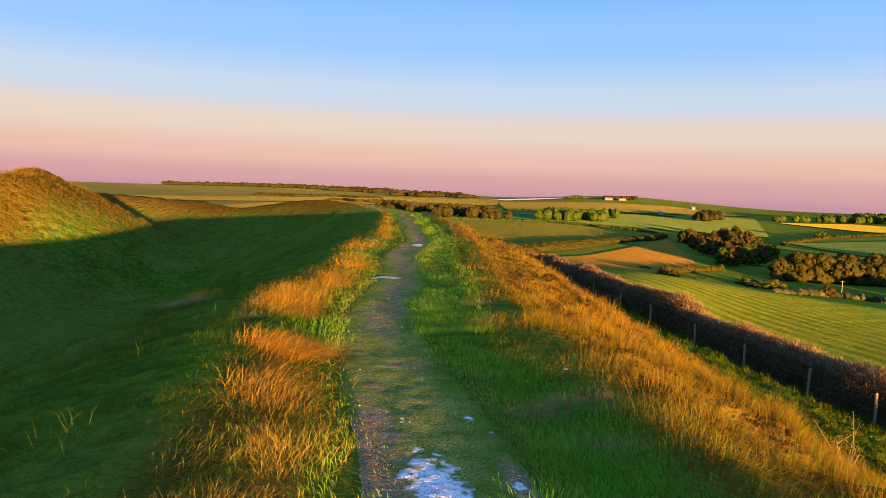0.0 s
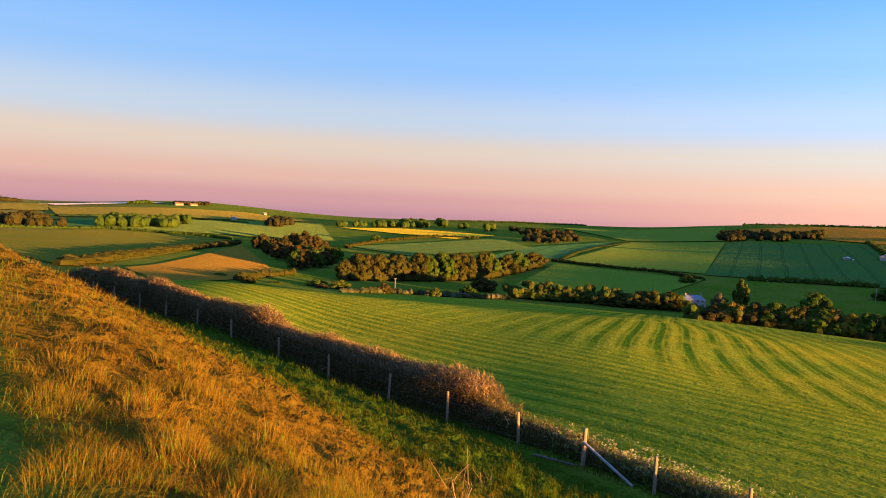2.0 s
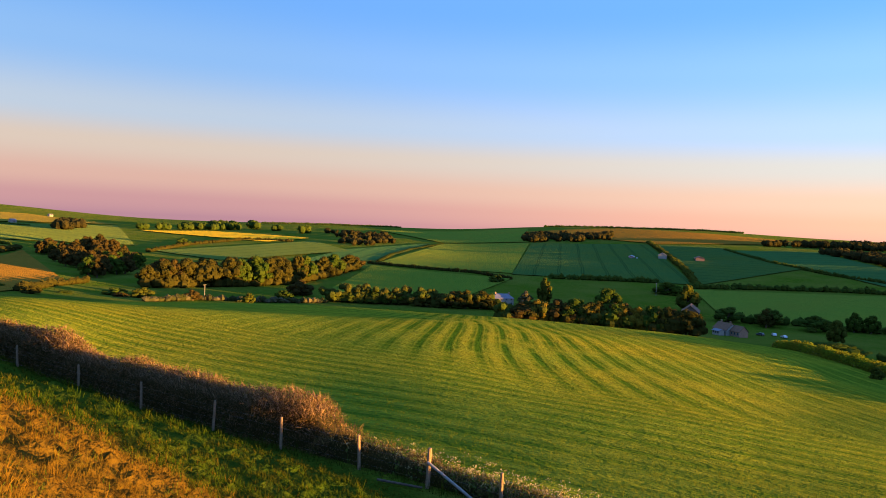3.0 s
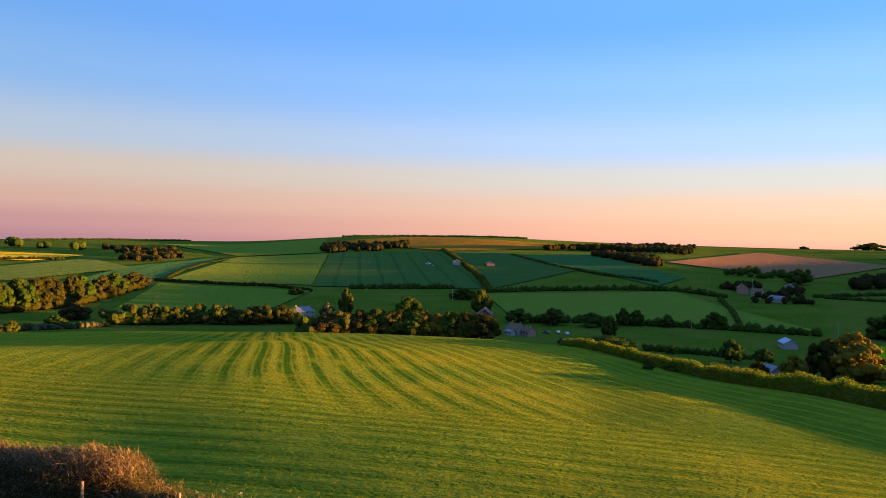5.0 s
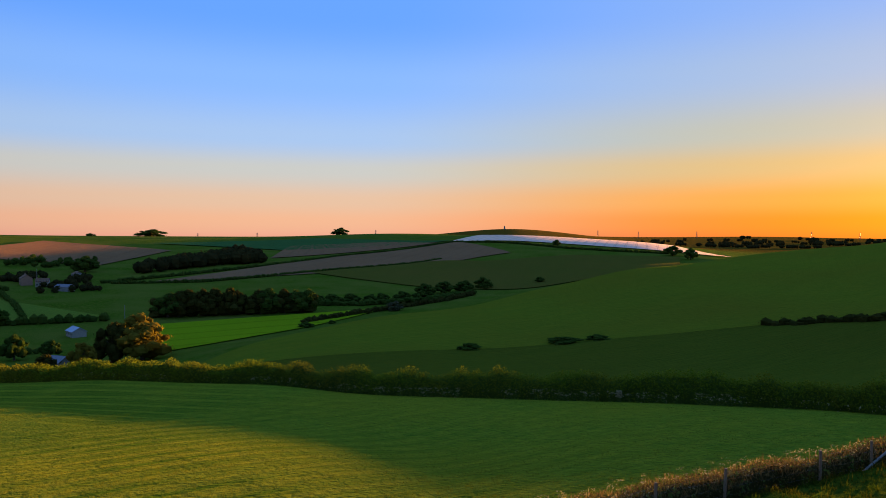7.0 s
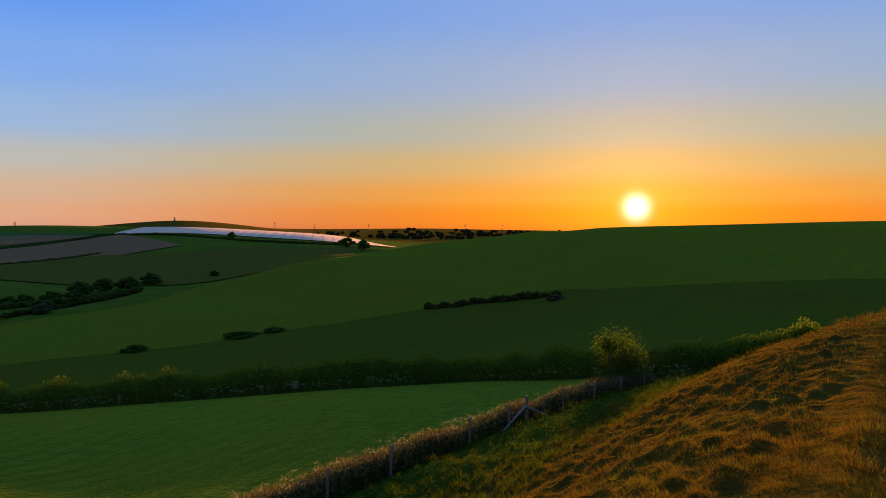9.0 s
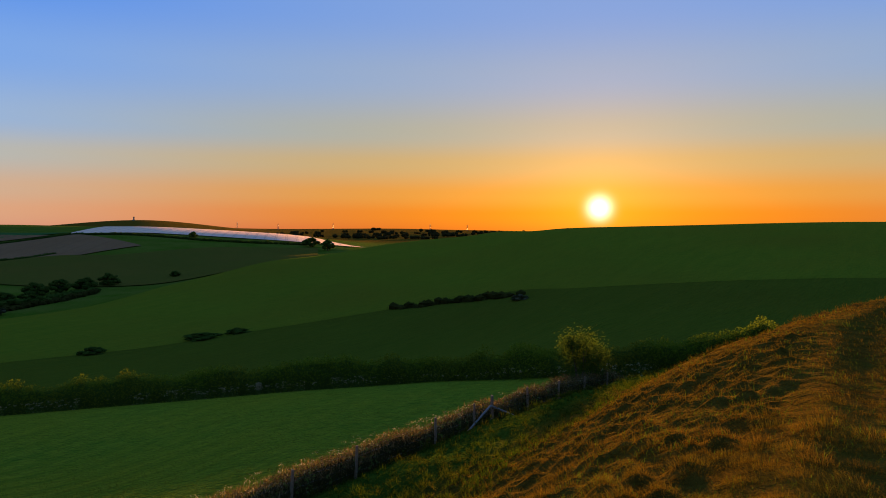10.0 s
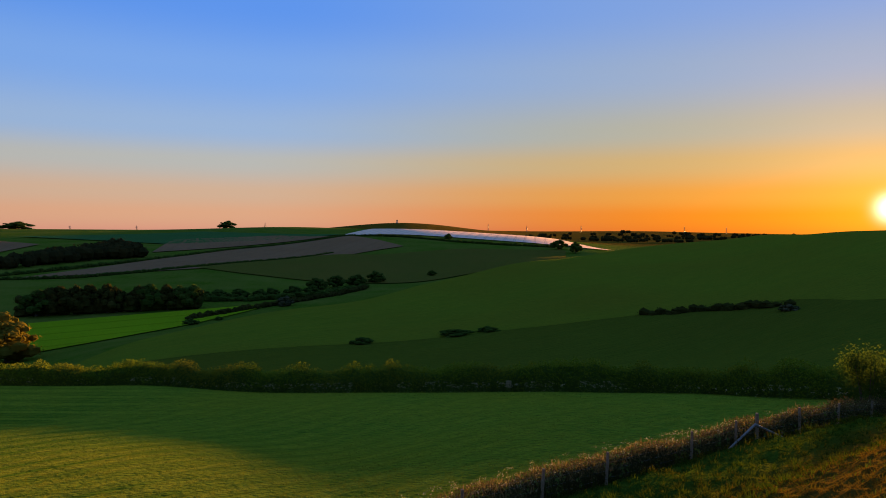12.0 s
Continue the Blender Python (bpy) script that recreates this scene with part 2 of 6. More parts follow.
# ---- materials ----
class Nodes:
    """Builds a node tree."""

    def __init__(self, name):
        self.m = bpy.data.materials.new(name)
        self.m.use_nodes = True
        self.t = self.m.node_tree
        self.b = self.t.nodes["Principled BSDF"]
        self.b.inputs["Specular IOR Level"].default_value = 0.0
        self.co = self.t.nodes.new("ShaderNodeTexCoord").outputs["Object"]

    def put(self, sock, v):
        if isinstance(v, (int, float)):
            sock.default_value = v
        elif isinstance(v, tuple):
            sock.default_value = (*v, 1) if len(sock.default_value) == 4 and len(v) == 3 else v
        else:
            self.t.links.new(v, sock)

    def node(self, kind, *ins, out=0, **props):
        n = self.t.nodes.new("ShaderNode" + kind)
        if "operation" in props:
            n.operation = props["operation"]
        if "attribute_name" in props:
            n.attribute_name = props["attribute_name"]
        for i, v in enumerate(ins):
            if v is not None:
                self.put(n.inputs[i], v)
        return n.outputs[out]

    def maths(self, op, a, b=None):
        return self.node("Math", a, b, operation=op)

    def noise(self, scale, lo=0.35, hi=0.65, detail=5.0, vector=None):
        n = self.t.nodes.new("ShaderNodeTexNoise")
        n.inputs["Scale"].default_value, n.inputs["Detail"].default_value = scale, detail
        self.t.links.new(vector or self.co, n.inputs["Vector"])
        return self.range(n.outputs["Fac"], lo, hi)

    def range(self, v, lo, hi, a=0.0, b=1.0):
        return self.node("MapRange", v, lo, hi, a, b)

    def mix(self, f, a, c):
        n = self.t.nodes.new("ShaderNodeMix")
        n.data_type = "RGBA"
        for sock, v in ((n.inputs[0], f), (n.inputs[6], a), (n.inputs[7], c)):
            self.put(sock, v)
        return n.outputs[2]

    def bump(self, h, dist):
        n = self.t.nodes.new("ShaderNodeBump")
        n.inputs["Distance"].default_value = dist
        self.t.links.new(h, n.inputs["Height"])
        self.t.links.new(n.outputs[0], self.b.inputs["Normal"])

    def fuzz(self, col, much=(1.5, 1.05, 0.5), rough=0.5):
        """The nap of a sward: blades that catch light from low down."""
        self.b.inputs["Sheen Weight"].default_value, self.b.inputs["Sheen Roughness"].default_value = 1.0, rough
        n = self.t.nodes.new("ShaderNodeVectorMath")
        n.operation = "MULTIPLY"
        self.put(n.inputs[0], col)
        n.inputs[1].default_value = much
        self.t.links.new(n.outputs[0], self.b.inputs["Sheen Tint"])

    def done(self, col, rough=0.9):
        self.put(self.b.inputs["Base Color"], col)
        self.put(self.b.inputs["Roughness"], rough)
        return self.m


def plain(name, base, second, scale=3.0, rough=0.85, bump=0.01, spec=0.1, metal=0.0, big=None):
    """A surface of two tones with fine relief, stained at a larger size."""
    k = Nodes(name)
    col = k.mix(k.noise(scale), base, second)
    dark = tuple(c * 0.7 for c in base)
    col = k.mix(k.maths("MULTIPLY", k.noise(big or scale / 7, 0.45, 0.75), 0.5), col, dark)
    k.bump(k.noise(scale * 3, 0, 1), bump)
    k.b.inputs["Specular IOR Level"].default_value, k.b.inputs["Metallic"].default_value = spec, metal
    return k.done(col, rough)


def leafy(name, first, second, patch=None, patch_scale=0.3, lucent=0.35, tone=False):
    """Blades or leaves: each one differs a little, light comes through them, and whole patches turn."""
    k = Nodes(name)
    r = k.node("Attribute", out="Fac", attribute_name="tone") if tone else k.node("NewGeometry", out="Random Per Island")
    col = k.mix(r, first, second)
    if patch:
        col = k.mix(k.maths("MULTIPLY", k.noise(patch_scale, 0.42, 0.62), 0.8), col, patch)
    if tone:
        # a blade's foot is darker: dead growth, plus shade between blades painted in
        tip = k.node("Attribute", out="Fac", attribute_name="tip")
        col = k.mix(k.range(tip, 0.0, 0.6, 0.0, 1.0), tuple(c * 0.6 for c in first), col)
    k.done(col, 0.8)
    tr = k.t.nodes.new("ShaderNodeBsdfTranslucent")
    k.put(tr.inputs[0], col)
    mx = k.t.nodes.new("ShaderNodeMixShader")
    mx.inputs[0].default_value = lucent
    out = k.t.nodes["Material Output"]
    k.t.links.new(k.b.outputs[0], mx.inputs[1])
    k.t.links.new(tr.outputs[0], mx.inputs[2])
    k.t.links.new(mx.outputs[0], out.inputs[0])
    return k.m


def crop(name, first, second, third, tram=24.0, tram_colour=None, relief=0.9):
    """A field: two tones in soft patches along the drilling, wheelings in pairs, and the crop's relief."""
    k = Nodes(name)
    st = k.node("Mapping", k.co)
    st.node.inputs["Scale"].default_value = (1.0, 0.12, 1.0)
    col = k.mix(k.noise(0.35, 0.3, 0.7, vector=st), first, second)
    col = k.mix(k.maths("MULTIPLY", k.noise(0.014, 0.4, 0.7), 0.6), col, third)
    x = k.node("SeparateXYZ", k.co)
    if tram:
        wob = k.maths("ADD", x, k.maths("MULTIPLY", k.noise(0.02, 0, 1), 6.0))
        d = k.maths("ABSOLUTE", k.maths("SUBTRACT", k.maths("PINGPONG", wob, tram / 2), 1.0))
        line = k.range(d, 0.25, 0.7, 1.0, 0.0)
        col = k.mix(k.maths("MULTIPLY", line, 0.75), col, tram_colour or tuple(c * 0.45 for c in first))
    k.bump(k.noise(1.6, 0, 1, vector=st), relief)
    k.fuzz(col)
    return k.done(col)


CROP_LIGHT = crop("light_green_crop", (0.115, 0.115, 0.0198), (0.139, 0.126, 0.0225), (0.0984, 0.112, 0.018))
CROP_MID = crop("mid_green_crop", (0.051, 0.0991, 0.0219), (0.0612, 0.106, 0.0243), (0.0442, 0.0845, 0.0194))
CROP_DARK = crop("dark_green_crop", (0.0638, 0.0792, 0.0126), (0.0765, 0.0828, 0.0135), (0.051, 0.072, 0.0117))
CROP_BRIGHT = crop("bright_green_crop", (0.105, 0.20, 0.006), (0.125, 0.21, 0.007), (0.095, 0.175, 0.006))
CROP_TEAL = crop("blue_green_crop", (0.0221, 0.076, 0.027), (0.0306, 0.084, 0.027), (0.0255, 0.068, 0.0225))
WHEAT = crop("wheat_crop", (0.024, 0.0684, 0.021), (0.0338, 0.0756, 0.021), (0.0375, 0.072, 0.0154), 22.0, (0.012, 0.036, 0.012))
RAPE = crop("rape_flower_crop", (0.36, 0.30, 0.02), (0.41, 0.34, 0.025), (0.31, 0.28, 0.02))
PASTURE_TAN = crop("dry_pasture", (0.108, 0.076, 0.013), (0.124, 0.084, 0.015), (0.094, 0.080, 0.013), 0)
PASTURE_OLIVE = crop("olive_pasture", (0.0612, 0.115, 0.017), (0.0756, 0.123, 0.0182), (0.0832, 0.111, 0.0182), 0)
PASTURE_DARK = crop("grazed_pasture", (0.0552, 0.107, 0.0146), (0.0662, 0.115, 0.0158), (0.0699, 0.103, 0.0158), 0)
SOIL = crop("ploughed_soil", (0.122, 0.076, 0.043), (0.138, 0.088, 0.050), (0.150, 0.098, 0.058), 20.0, (0.11, 0.07, 0.04))
SOIL_RED = crop("bare_red_soil", (0.23, 0.12, 0.035), (0.20, 0.115, 0.03), (0.17, 0.11, 0.03), 0)
MEADOW = crop("hill_meadow", (0.062, 0.096, 0.009), (0.078, 0.106, 0.010), (0.076, 0.080, 0.009), 0, relief=0.8)
MEADOW_ROUGH = crop("rough_meadow", (0.042, 0.062, 0.007), (0.050, 0.068, 0.008), (0.048, 0.054, 0.007), 0)
# dull dark grass: the hidden slope's shade is put into its colour
SHADED_SLOPE = crop("fallow", (0.058, 0.060, 0.012), (0.068, 0.066, 0.014), (0.050, 0.066, 0.011), 0)
SHEETING = crop("crop_sheeting", (0.42, 0.39, 0.40), (0.49, 0.46, 0.47), (0.42, 0.41, 0.43), 14.0, (0.22, 0.22, 0.22), relief=0.5)


def turf():
    """Turf of the downs, dry on the rampart's sunny flank."""
    k = Nodes("turf")
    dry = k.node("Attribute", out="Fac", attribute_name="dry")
    green = k.mix(k.noise(0.9), (0.045, 0.10, 0.007), (0.08, 0.13, 0.010))
    green = k.mix(k.noise(3.2, 0.45, 0.6), green, (0.028, 0.062, 0.005))
    green = k.mix(k.maths("MULTIPLY", k.noise(0.35, 0.5, 0.7), 0.6), green, (0.12, 0.125, 0.02))
    green = k.mix(k.noise(0.03), green, (0.088, 0.112, 0.016))
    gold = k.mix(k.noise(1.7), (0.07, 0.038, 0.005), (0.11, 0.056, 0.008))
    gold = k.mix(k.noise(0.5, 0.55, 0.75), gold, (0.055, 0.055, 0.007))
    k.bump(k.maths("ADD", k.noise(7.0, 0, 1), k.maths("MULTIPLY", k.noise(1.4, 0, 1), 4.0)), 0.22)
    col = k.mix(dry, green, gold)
    # dead thatch, kept dark to paint shade into the gaps between tufts
    col = k.mix(k.node("Attribute", out="Fac", attribute_name="thatch"), col, k.mix(k.noise(2.5), (0.055, 0.034, 0.005), (0.100, 0.062, 0.009)))
    col = k.mix(k.node("Attribute", out="Fac", attribute_name="plain"), col, k.mix(k.noise(0.004), (0.17, 0.135, 0.03), (0.11, 0.12, 0.025)))
    # dark green here puts the tussocks' own shade into the turf
    col = k.mix(k.node("Attribute", out="Fac", attribute_name="rank"), col, k.mix(k.noise(1.8), (0.018, 0.046, 0.004), (0.042, 0.066, 0.006)))
    k.fuzz(col, (0.5, 0.4, 0.25))
    return k.done(col)


def field_of_barley():
    """Young cereal: headland rows along the fence, wheelings that run down over the brow."""
    k = Nodes("young_cereal")
    sep = k.t.nodes.new("ShaderNodeSeparateXYZ")
    k.put(sep.inputs[0], k.co)
    x, y = sep.outputs[0], sep.outputs[1]
    wob = k.maths("MULTIPLY", k.maths("SINE", k.maths("ADD", k.maths("MULTIPLY", x, 0.075), k.maths("MULTIPLY", y, 0.05))), 0.4)
    along = k.maths("ADD", k.maths("SUBTRACT", k.maths("MULTIPLY", x, 0.629), k.maths("MULTIPLY", y, 0.777)), wob)
    inner = k.range(k.maths("ADD", k.maths("ADD", x, k.maths("MULTIPLY", y, 0.18)), k.maths("MULTIPLY", k.noise(0.04, 0, 1), 26.0)), 64.0, 84.0)
    head = k.maths("ADD", k.maths("ADD", x, k.maths("MULTIPLY", y, 0.22)), wob)

    def rows(v, gap, lo, hi):
        return k.range(k.maths("PINGPONG", v, gap / 2), gap / 2 * lo, gap / 2 * hi)
    # strong wheelings in the middle of the field, fine drill rows towards the lower hedge
    middle = k.maths("MULTIPLY", k.range(along, -26.0, -12.0), k.range(along, 12.0, 26.0, 1.0, 0.25))
    tram = k.maths("MULTIPLY", rows(along, 3.4, 0.55, 0.85), k.maths("MULTIPLY", k.noise(0.06, 0.3, 0.5), k.maths("ADD", k.maths("MULTIPLY", middle, 0.6), 0.4)))
    fine = k.maths("MULTIPLY", rows(along, 1.7, 0.3, 0.9), k.noise(0.12, 0.3, 0.6))
    headrow = k.maths("MULTIPLY", rows(head, 1.45, 0.3, 0.8), k.noise(0.22, 0.25, 0.55))
    broad = k.maths("MULTIPLY", rows(head, 2.9, 0.55, 0.85), k.noise(0.1, 0.3, 0.5))
    south = k.range(y, -24.0, 0.0, 0.25, 1.0)
    lines = k.mix(inner, k.maths("MAXIMUM", k.maths("MULTIPLY", headrow, 0.55), k.maths("MULTIPLY", broad, 0.8)), k.maths("MAXIMUM", tram, k.maths("MULTIPLY", fine, 0.75)))
    lines = k.maths("MULTIPLY", lines, south)
    col = k.mix(k.noise(1.2), (0.068, 0.128, 0.014), (0.115, 0.165, 0.018))
    col = k.mix(k.noise(0.035), col, (0.135, 0.158, 0.015))
    # row gaps and wheelings tinted darker, with the shadow in them painted in
    col = k.mix(k.maths("MULTIPLY", lines, 0.95), col, (0.020, 0.066, 0.006))
    h = k.maths("SUBTRACT", k.maths("ADD", k.noise(3.0, 0, 1), k.maths("MULTIPLY", k.noise(0.5, 0, 1), 1.5)), k.maths("MULTIPLY", lines, 0.3))
    k.bump(h, 0.7)
    k.fuzz(col, (2.35, 1.65, 0.55))
    return k.done(col)


def path_surface():
    """Trodden turf worn to soil in the ruts, and to white chalk in places."""
    k = Nodes("worn_path")
    wear = k.node("Attribute", out="Fac", attribute_name="wear")
    bare = k.node("Attribute", out="Fac", attribute_name="bare")
    w = k.maths("ADD", wear, k.maths("MULTIPLY", k.maths("SUBTRACT", k.noise(3.2, 0.2, 0.8), 0.5), 1.0))
    w = k.maths("ADD", w, k.maths("MULTIPLY", k.maths("SUBTRACT", k.noise(0.9, 0.25, 0.75), 0.5), 0.4))
    grass = k.mix(k.noise(7.0), (0.115, 0.145, 0.014), (0.235, 0.225, 0.045))
    grass = k.mix(k.noise(60.0, 0.48, 0.62), grass, (0.070, 0.088, 0.014))
    grass = k.mix(k.noise(45.0, 0.56, 0.66), grass, (0.24, 0.20, 0.09))
    grass = k.mix(k.node("Attribute", out="Fac", attribute_name="edge"), grass, k.mix(k.noise(5.0), (0.050, 0.100, 0.008), (0.090, 0.140, 0.012)))
    soil = k.mix(k.noise(14.0), (0.22, 0.125, 0.045), (0.31, 0.19, 0.080))
    soil = k.mix(k.noise(70.0, 0.5, 0.6), soil, (0.10, 0.075, 0.045))
    soil = k.mix(k.noise(52.0, 0.62, 0.68), soil, (0.44, 0.38, 0.30))
    col = k.mix(k.range(w, 0.28, 0.6), grass, soil)
    e = k.maths("ADD", bare, k.maths("MULTIPLY", k.maths("SUBTRACT", k.noise(16.0, 0.2, 0.8), 0.5), 0.9))
    white = k.mix(k.noise(42.0, 0.4, 0.6), (0.66, 0.64, 0.62), (0.46, 0.43, 0.39))
    white = k.mix(k.noise(85.0, 0.58, 0.64), white, (0.20, 0.16, 0.11))
    col = k.mix(k.range(e, 0.62, 0.85), col, white)
    k.bump(k.maths("ADD", k.noise(55.0, 0, 1), k.noise(9.0, 0, 1)), 0.022)
    return k.done(col)


TURF, CEREAL, PATH = turf(), field_of_barley(), path_surface()
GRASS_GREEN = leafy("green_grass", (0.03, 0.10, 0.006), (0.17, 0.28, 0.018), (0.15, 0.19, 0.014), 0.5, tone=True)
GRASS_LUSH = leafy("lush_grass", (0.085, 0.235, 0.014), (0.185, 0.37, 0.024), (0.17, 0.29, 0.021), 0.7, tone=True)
# a darkened green: the bank's shade is put into these blades
GRASS_SHADE = leafy("shaded_rank_grass", (0.024, 0.056, 0.003), (0.105, 0.150, 0.009), (0.10, 0.105, 0.009), 0.35, tone=True)
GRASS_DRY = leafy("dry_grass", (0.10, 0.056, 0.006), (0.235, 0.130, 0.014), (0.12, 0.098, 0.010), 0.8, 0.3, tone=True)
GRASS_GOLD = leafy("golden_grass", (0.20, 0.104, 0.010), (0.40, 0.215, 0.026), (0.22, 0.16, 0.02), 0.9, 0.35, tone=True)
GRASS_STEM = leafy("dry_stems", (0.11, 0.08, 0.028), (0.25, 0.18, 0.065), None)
# a darker green that carries painted shade among foot and fence tussocks
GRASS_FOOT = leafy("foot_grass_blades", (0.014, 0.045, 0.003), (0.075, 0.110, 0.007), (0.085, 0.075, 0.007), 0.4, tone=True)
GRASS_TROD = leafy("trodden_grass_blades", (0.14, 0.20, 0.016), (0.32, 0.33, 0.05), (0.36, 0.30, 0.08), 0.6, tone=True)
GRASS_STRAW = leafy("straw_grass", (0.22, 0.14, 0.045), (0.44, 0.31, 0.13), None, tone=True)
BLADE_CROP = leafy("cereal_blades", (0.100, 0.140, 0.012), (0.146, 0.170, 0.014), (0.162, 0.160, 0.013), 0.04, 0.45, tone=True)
LEAF = {
    "dark": leafy("dark_leaves", (0.048, 0.084, 0.013), (0.080, 0.114, 0.018), lucent=0.5),
    "green": leafy("green_leaves", (0.042, 0.078, 0.010), (0.070, 0.100, 0.014), lucent=0.5),
    "olive": leafy("olive_leaves", (0.048, 0.048, 0.010), (0.074, 0.066, 0.014), lucent=0.5),
    "yellow": leafy("yellow_green_leaves", (0.060, 0.074, 0.011), (0.090, 0.102, 0.015), lucent=0.5),
    # golden and russet: spring leaf colour with some low sunlight put in
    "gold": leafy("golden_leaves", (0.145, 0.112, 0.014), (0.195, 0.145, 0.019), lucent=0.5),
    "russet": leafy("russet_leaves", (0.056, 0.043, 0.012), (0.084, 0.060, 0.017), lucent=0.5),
    "blossom": leafy("blossom", (0.040, 0.046, 0.012), (0.13, 0.115, 0.065), (0.034, 0.042, 0.010), 0.15),
    "thorn": leafy("thorn_leaves", (0.060, 0.041, 0.017), (0.14, 0.088, 0.034)),
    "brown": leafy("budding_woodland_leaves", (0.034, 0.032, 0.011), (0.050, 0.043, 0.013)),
    "belt": leafy("belt_leaves", (0.048, 0.072, 0.011), (0.076, 0.086, 0.015), (0.066, 0.054, 0.013), 0.03),
    "bramble": leafy("bramble_leaves", (0.060, 0.046, 0.016), (0.14, 0.10, 0.034)),
    "lush": leafy("hedge_leaves", (0.088, 0.140, 0.010), (0.175, 0.215, 0.016), (0.165, 0.155, 0.016), 0.12, 0.42),
}
TWIG = leafy("twigs", (0.12, 0.078, 0.042), (0.27, 0.17, 0.09), None, lucent=0.0)
BARK = plain("bark", (0.075, 0.055, 0.04), (0.12, 0.09, 0.065), 5.0, 0.95, 0.03)
WOOD = plain("fence_wood", (0.19, 0.125, 0.075), (0.27, 0.185, 0.11), 12.0, 0.85, 0.006)
WOOD_GREY = plain("weathered_wood", (0.20, 0.18, 0.16), (0.28, 0.26, 0.23), 12.0, 0.85, 0.006)
WIRE = plain("wire", (0.30, 0.29, 0.28), (0.22, 0.18, 0.15), 40.0, 0.5, 0.0, 0.5, 0.8)
UMBEL = leafy("white_umbels", (0.26, 0.22, 0.10), (0.46, 0.41, 0.22), None)
STEM = leafy("flower_stems", (0.07, 0.12, 0.02), (0.14, 0.18, 0.04), None)
RENDER_WHITE = plain("white_render", (0.31, 0.28, 0.23), (0.25, 0.22, 0.19), 2.0, 0.85, 0.004)
BRICK = plain("brown_brick", (0.26, 0.15, 0.10), (0.33, 0.20, 0.13), 6.0, 0.9, 0.006)
SLATE = plain("slate", (0.13, 0.13, 0.16), (0.19, 0.18, 0.21), 4.0, 0.7, 0.01, 0.2)
TILE = plain("brown_tiles", (0.15, 0.080, 0.048), (0.20, 0.110, 0.068), 4.0, 0.85, 0.01)
TIN = plain("painted_tin", (0.22, 0.26, 0.36), (0.30, 0.34, 0.44), 2.0, 0.5, 0.004, 0.3)
PANE = plain("window_glass", (0.03, 0.035, 0.045), (0.05, 0.055, 0.07), 1.0, 0.15, 0.0, 0.5)
STEEL = plain("galvanised_steel", (0.22, 0.20, 0.20), (0.17, 0.15, 0.15), 0.5, 0.6, 0.0, 0.3, 0.4)
STONE = plain("grey_stone", (0.30, 0.28, 0.26), (0.22, 0.20, 0.18), 0.8, 0.9, 0.01)
CAR_WHITE = plain("white_car_paint", (0.48, 0.48, 0.49), (0.44, 0.44, 0.45), 1.0, 0.3, 0.0, 0.5)
CAR_DARK = plain("dark_car_paint", (0.05, 0.055, 0.07), (0.04, 0.045, 0.06), 1.0, 0.3, 0.0, 0.5)
RUBBER = plain("rubber", (0.02, 0.02, 0.02), (0.03, 0.03, 0.03), 9.0, 0.9, 0.0)


def puddle_water():
    k = Nodes("puddle_water")
    k.b.inputs["Specular IOR Level"].default_value = 0.5
    k.bump(k.noise(9.0, 0, 1), 0.002)
    return k.done(k.mix(k.noise(6.0), (0.10, 0.09, 0.08), (0.16, 0.15, 0.13)), 0.03)


WATER = puddle_water()


# ---- helpers for meshes ----
def mesh_data(name, verts, faces, mat, smooth=False):
    """A mesh from arrays; faces all have the same number of corners."""
    me = bpy.data.meshes.new(name)
    verts, faces = np.asarray(verts, np.float32).reshape(-1, 3), np.asarray(faces, np.int32)
    n = faces.shape[1]
    me.vertices.add(len(verts))
    me.vertices.foreach_set("co", verts.ravel())
    me.loops.add(faces.size)
    me.loops.foreach_set("vertex_index", faces.ravel())
    me.polygons.add(len(faces))
    me.polygons.foreach_set("loop_start", np.arange(0, faces.size, n, dtype=np.int32))
    me.polygons.foreach_set("loop_total", np.full(len(faces), n, np.int32))
    me.polygons.foreach_set("use_smooth", np.full(len(faces), smooth, bool))
    me.update(calc_edges=True)
    me.materials.append(mat)
    return me


def mesh_object(name, verts, faces, mat, smooth=True):
    return new(name, mesh_data(name, verts, faces, mat, smooth))


def weights(ob, name, values):
    a = ob.data.attributes.new(name, "FLOAT", "POINT")
    a.data.foreach_set("value", np.asarray(values, np.float32).ravel())


def part(name, bm, material, parent, label=""):
    """Link a bmesh as one mesh under a thing or a part."""
    me = bpy.data.meshes.new(name)
    bm.to_mesh(me)
    bm.free()
    me.materials.append(material)
    ob = new(name, me)
    ob.parent = parent
    return tagged(ob, label)


def child(name, data, parent, label=""):
    ob = new(name, data)
    ob.parent = parent
    return tagged(ob, label)


def grid_faces(nu, nv, closed=False):
    i, j = np.meshgrid(np.arange(nu if closed else nu - 1), np.arange(nv - 1), indexing="ij")
    k = (i + 1) % nu
    return np.stack([i * nv + j, i * nv + j + 1, k * nv + j + 1, k * nv + j], -1).reshape(-1, 4)


def at(x, y):
    return float(height(x, y)[0])


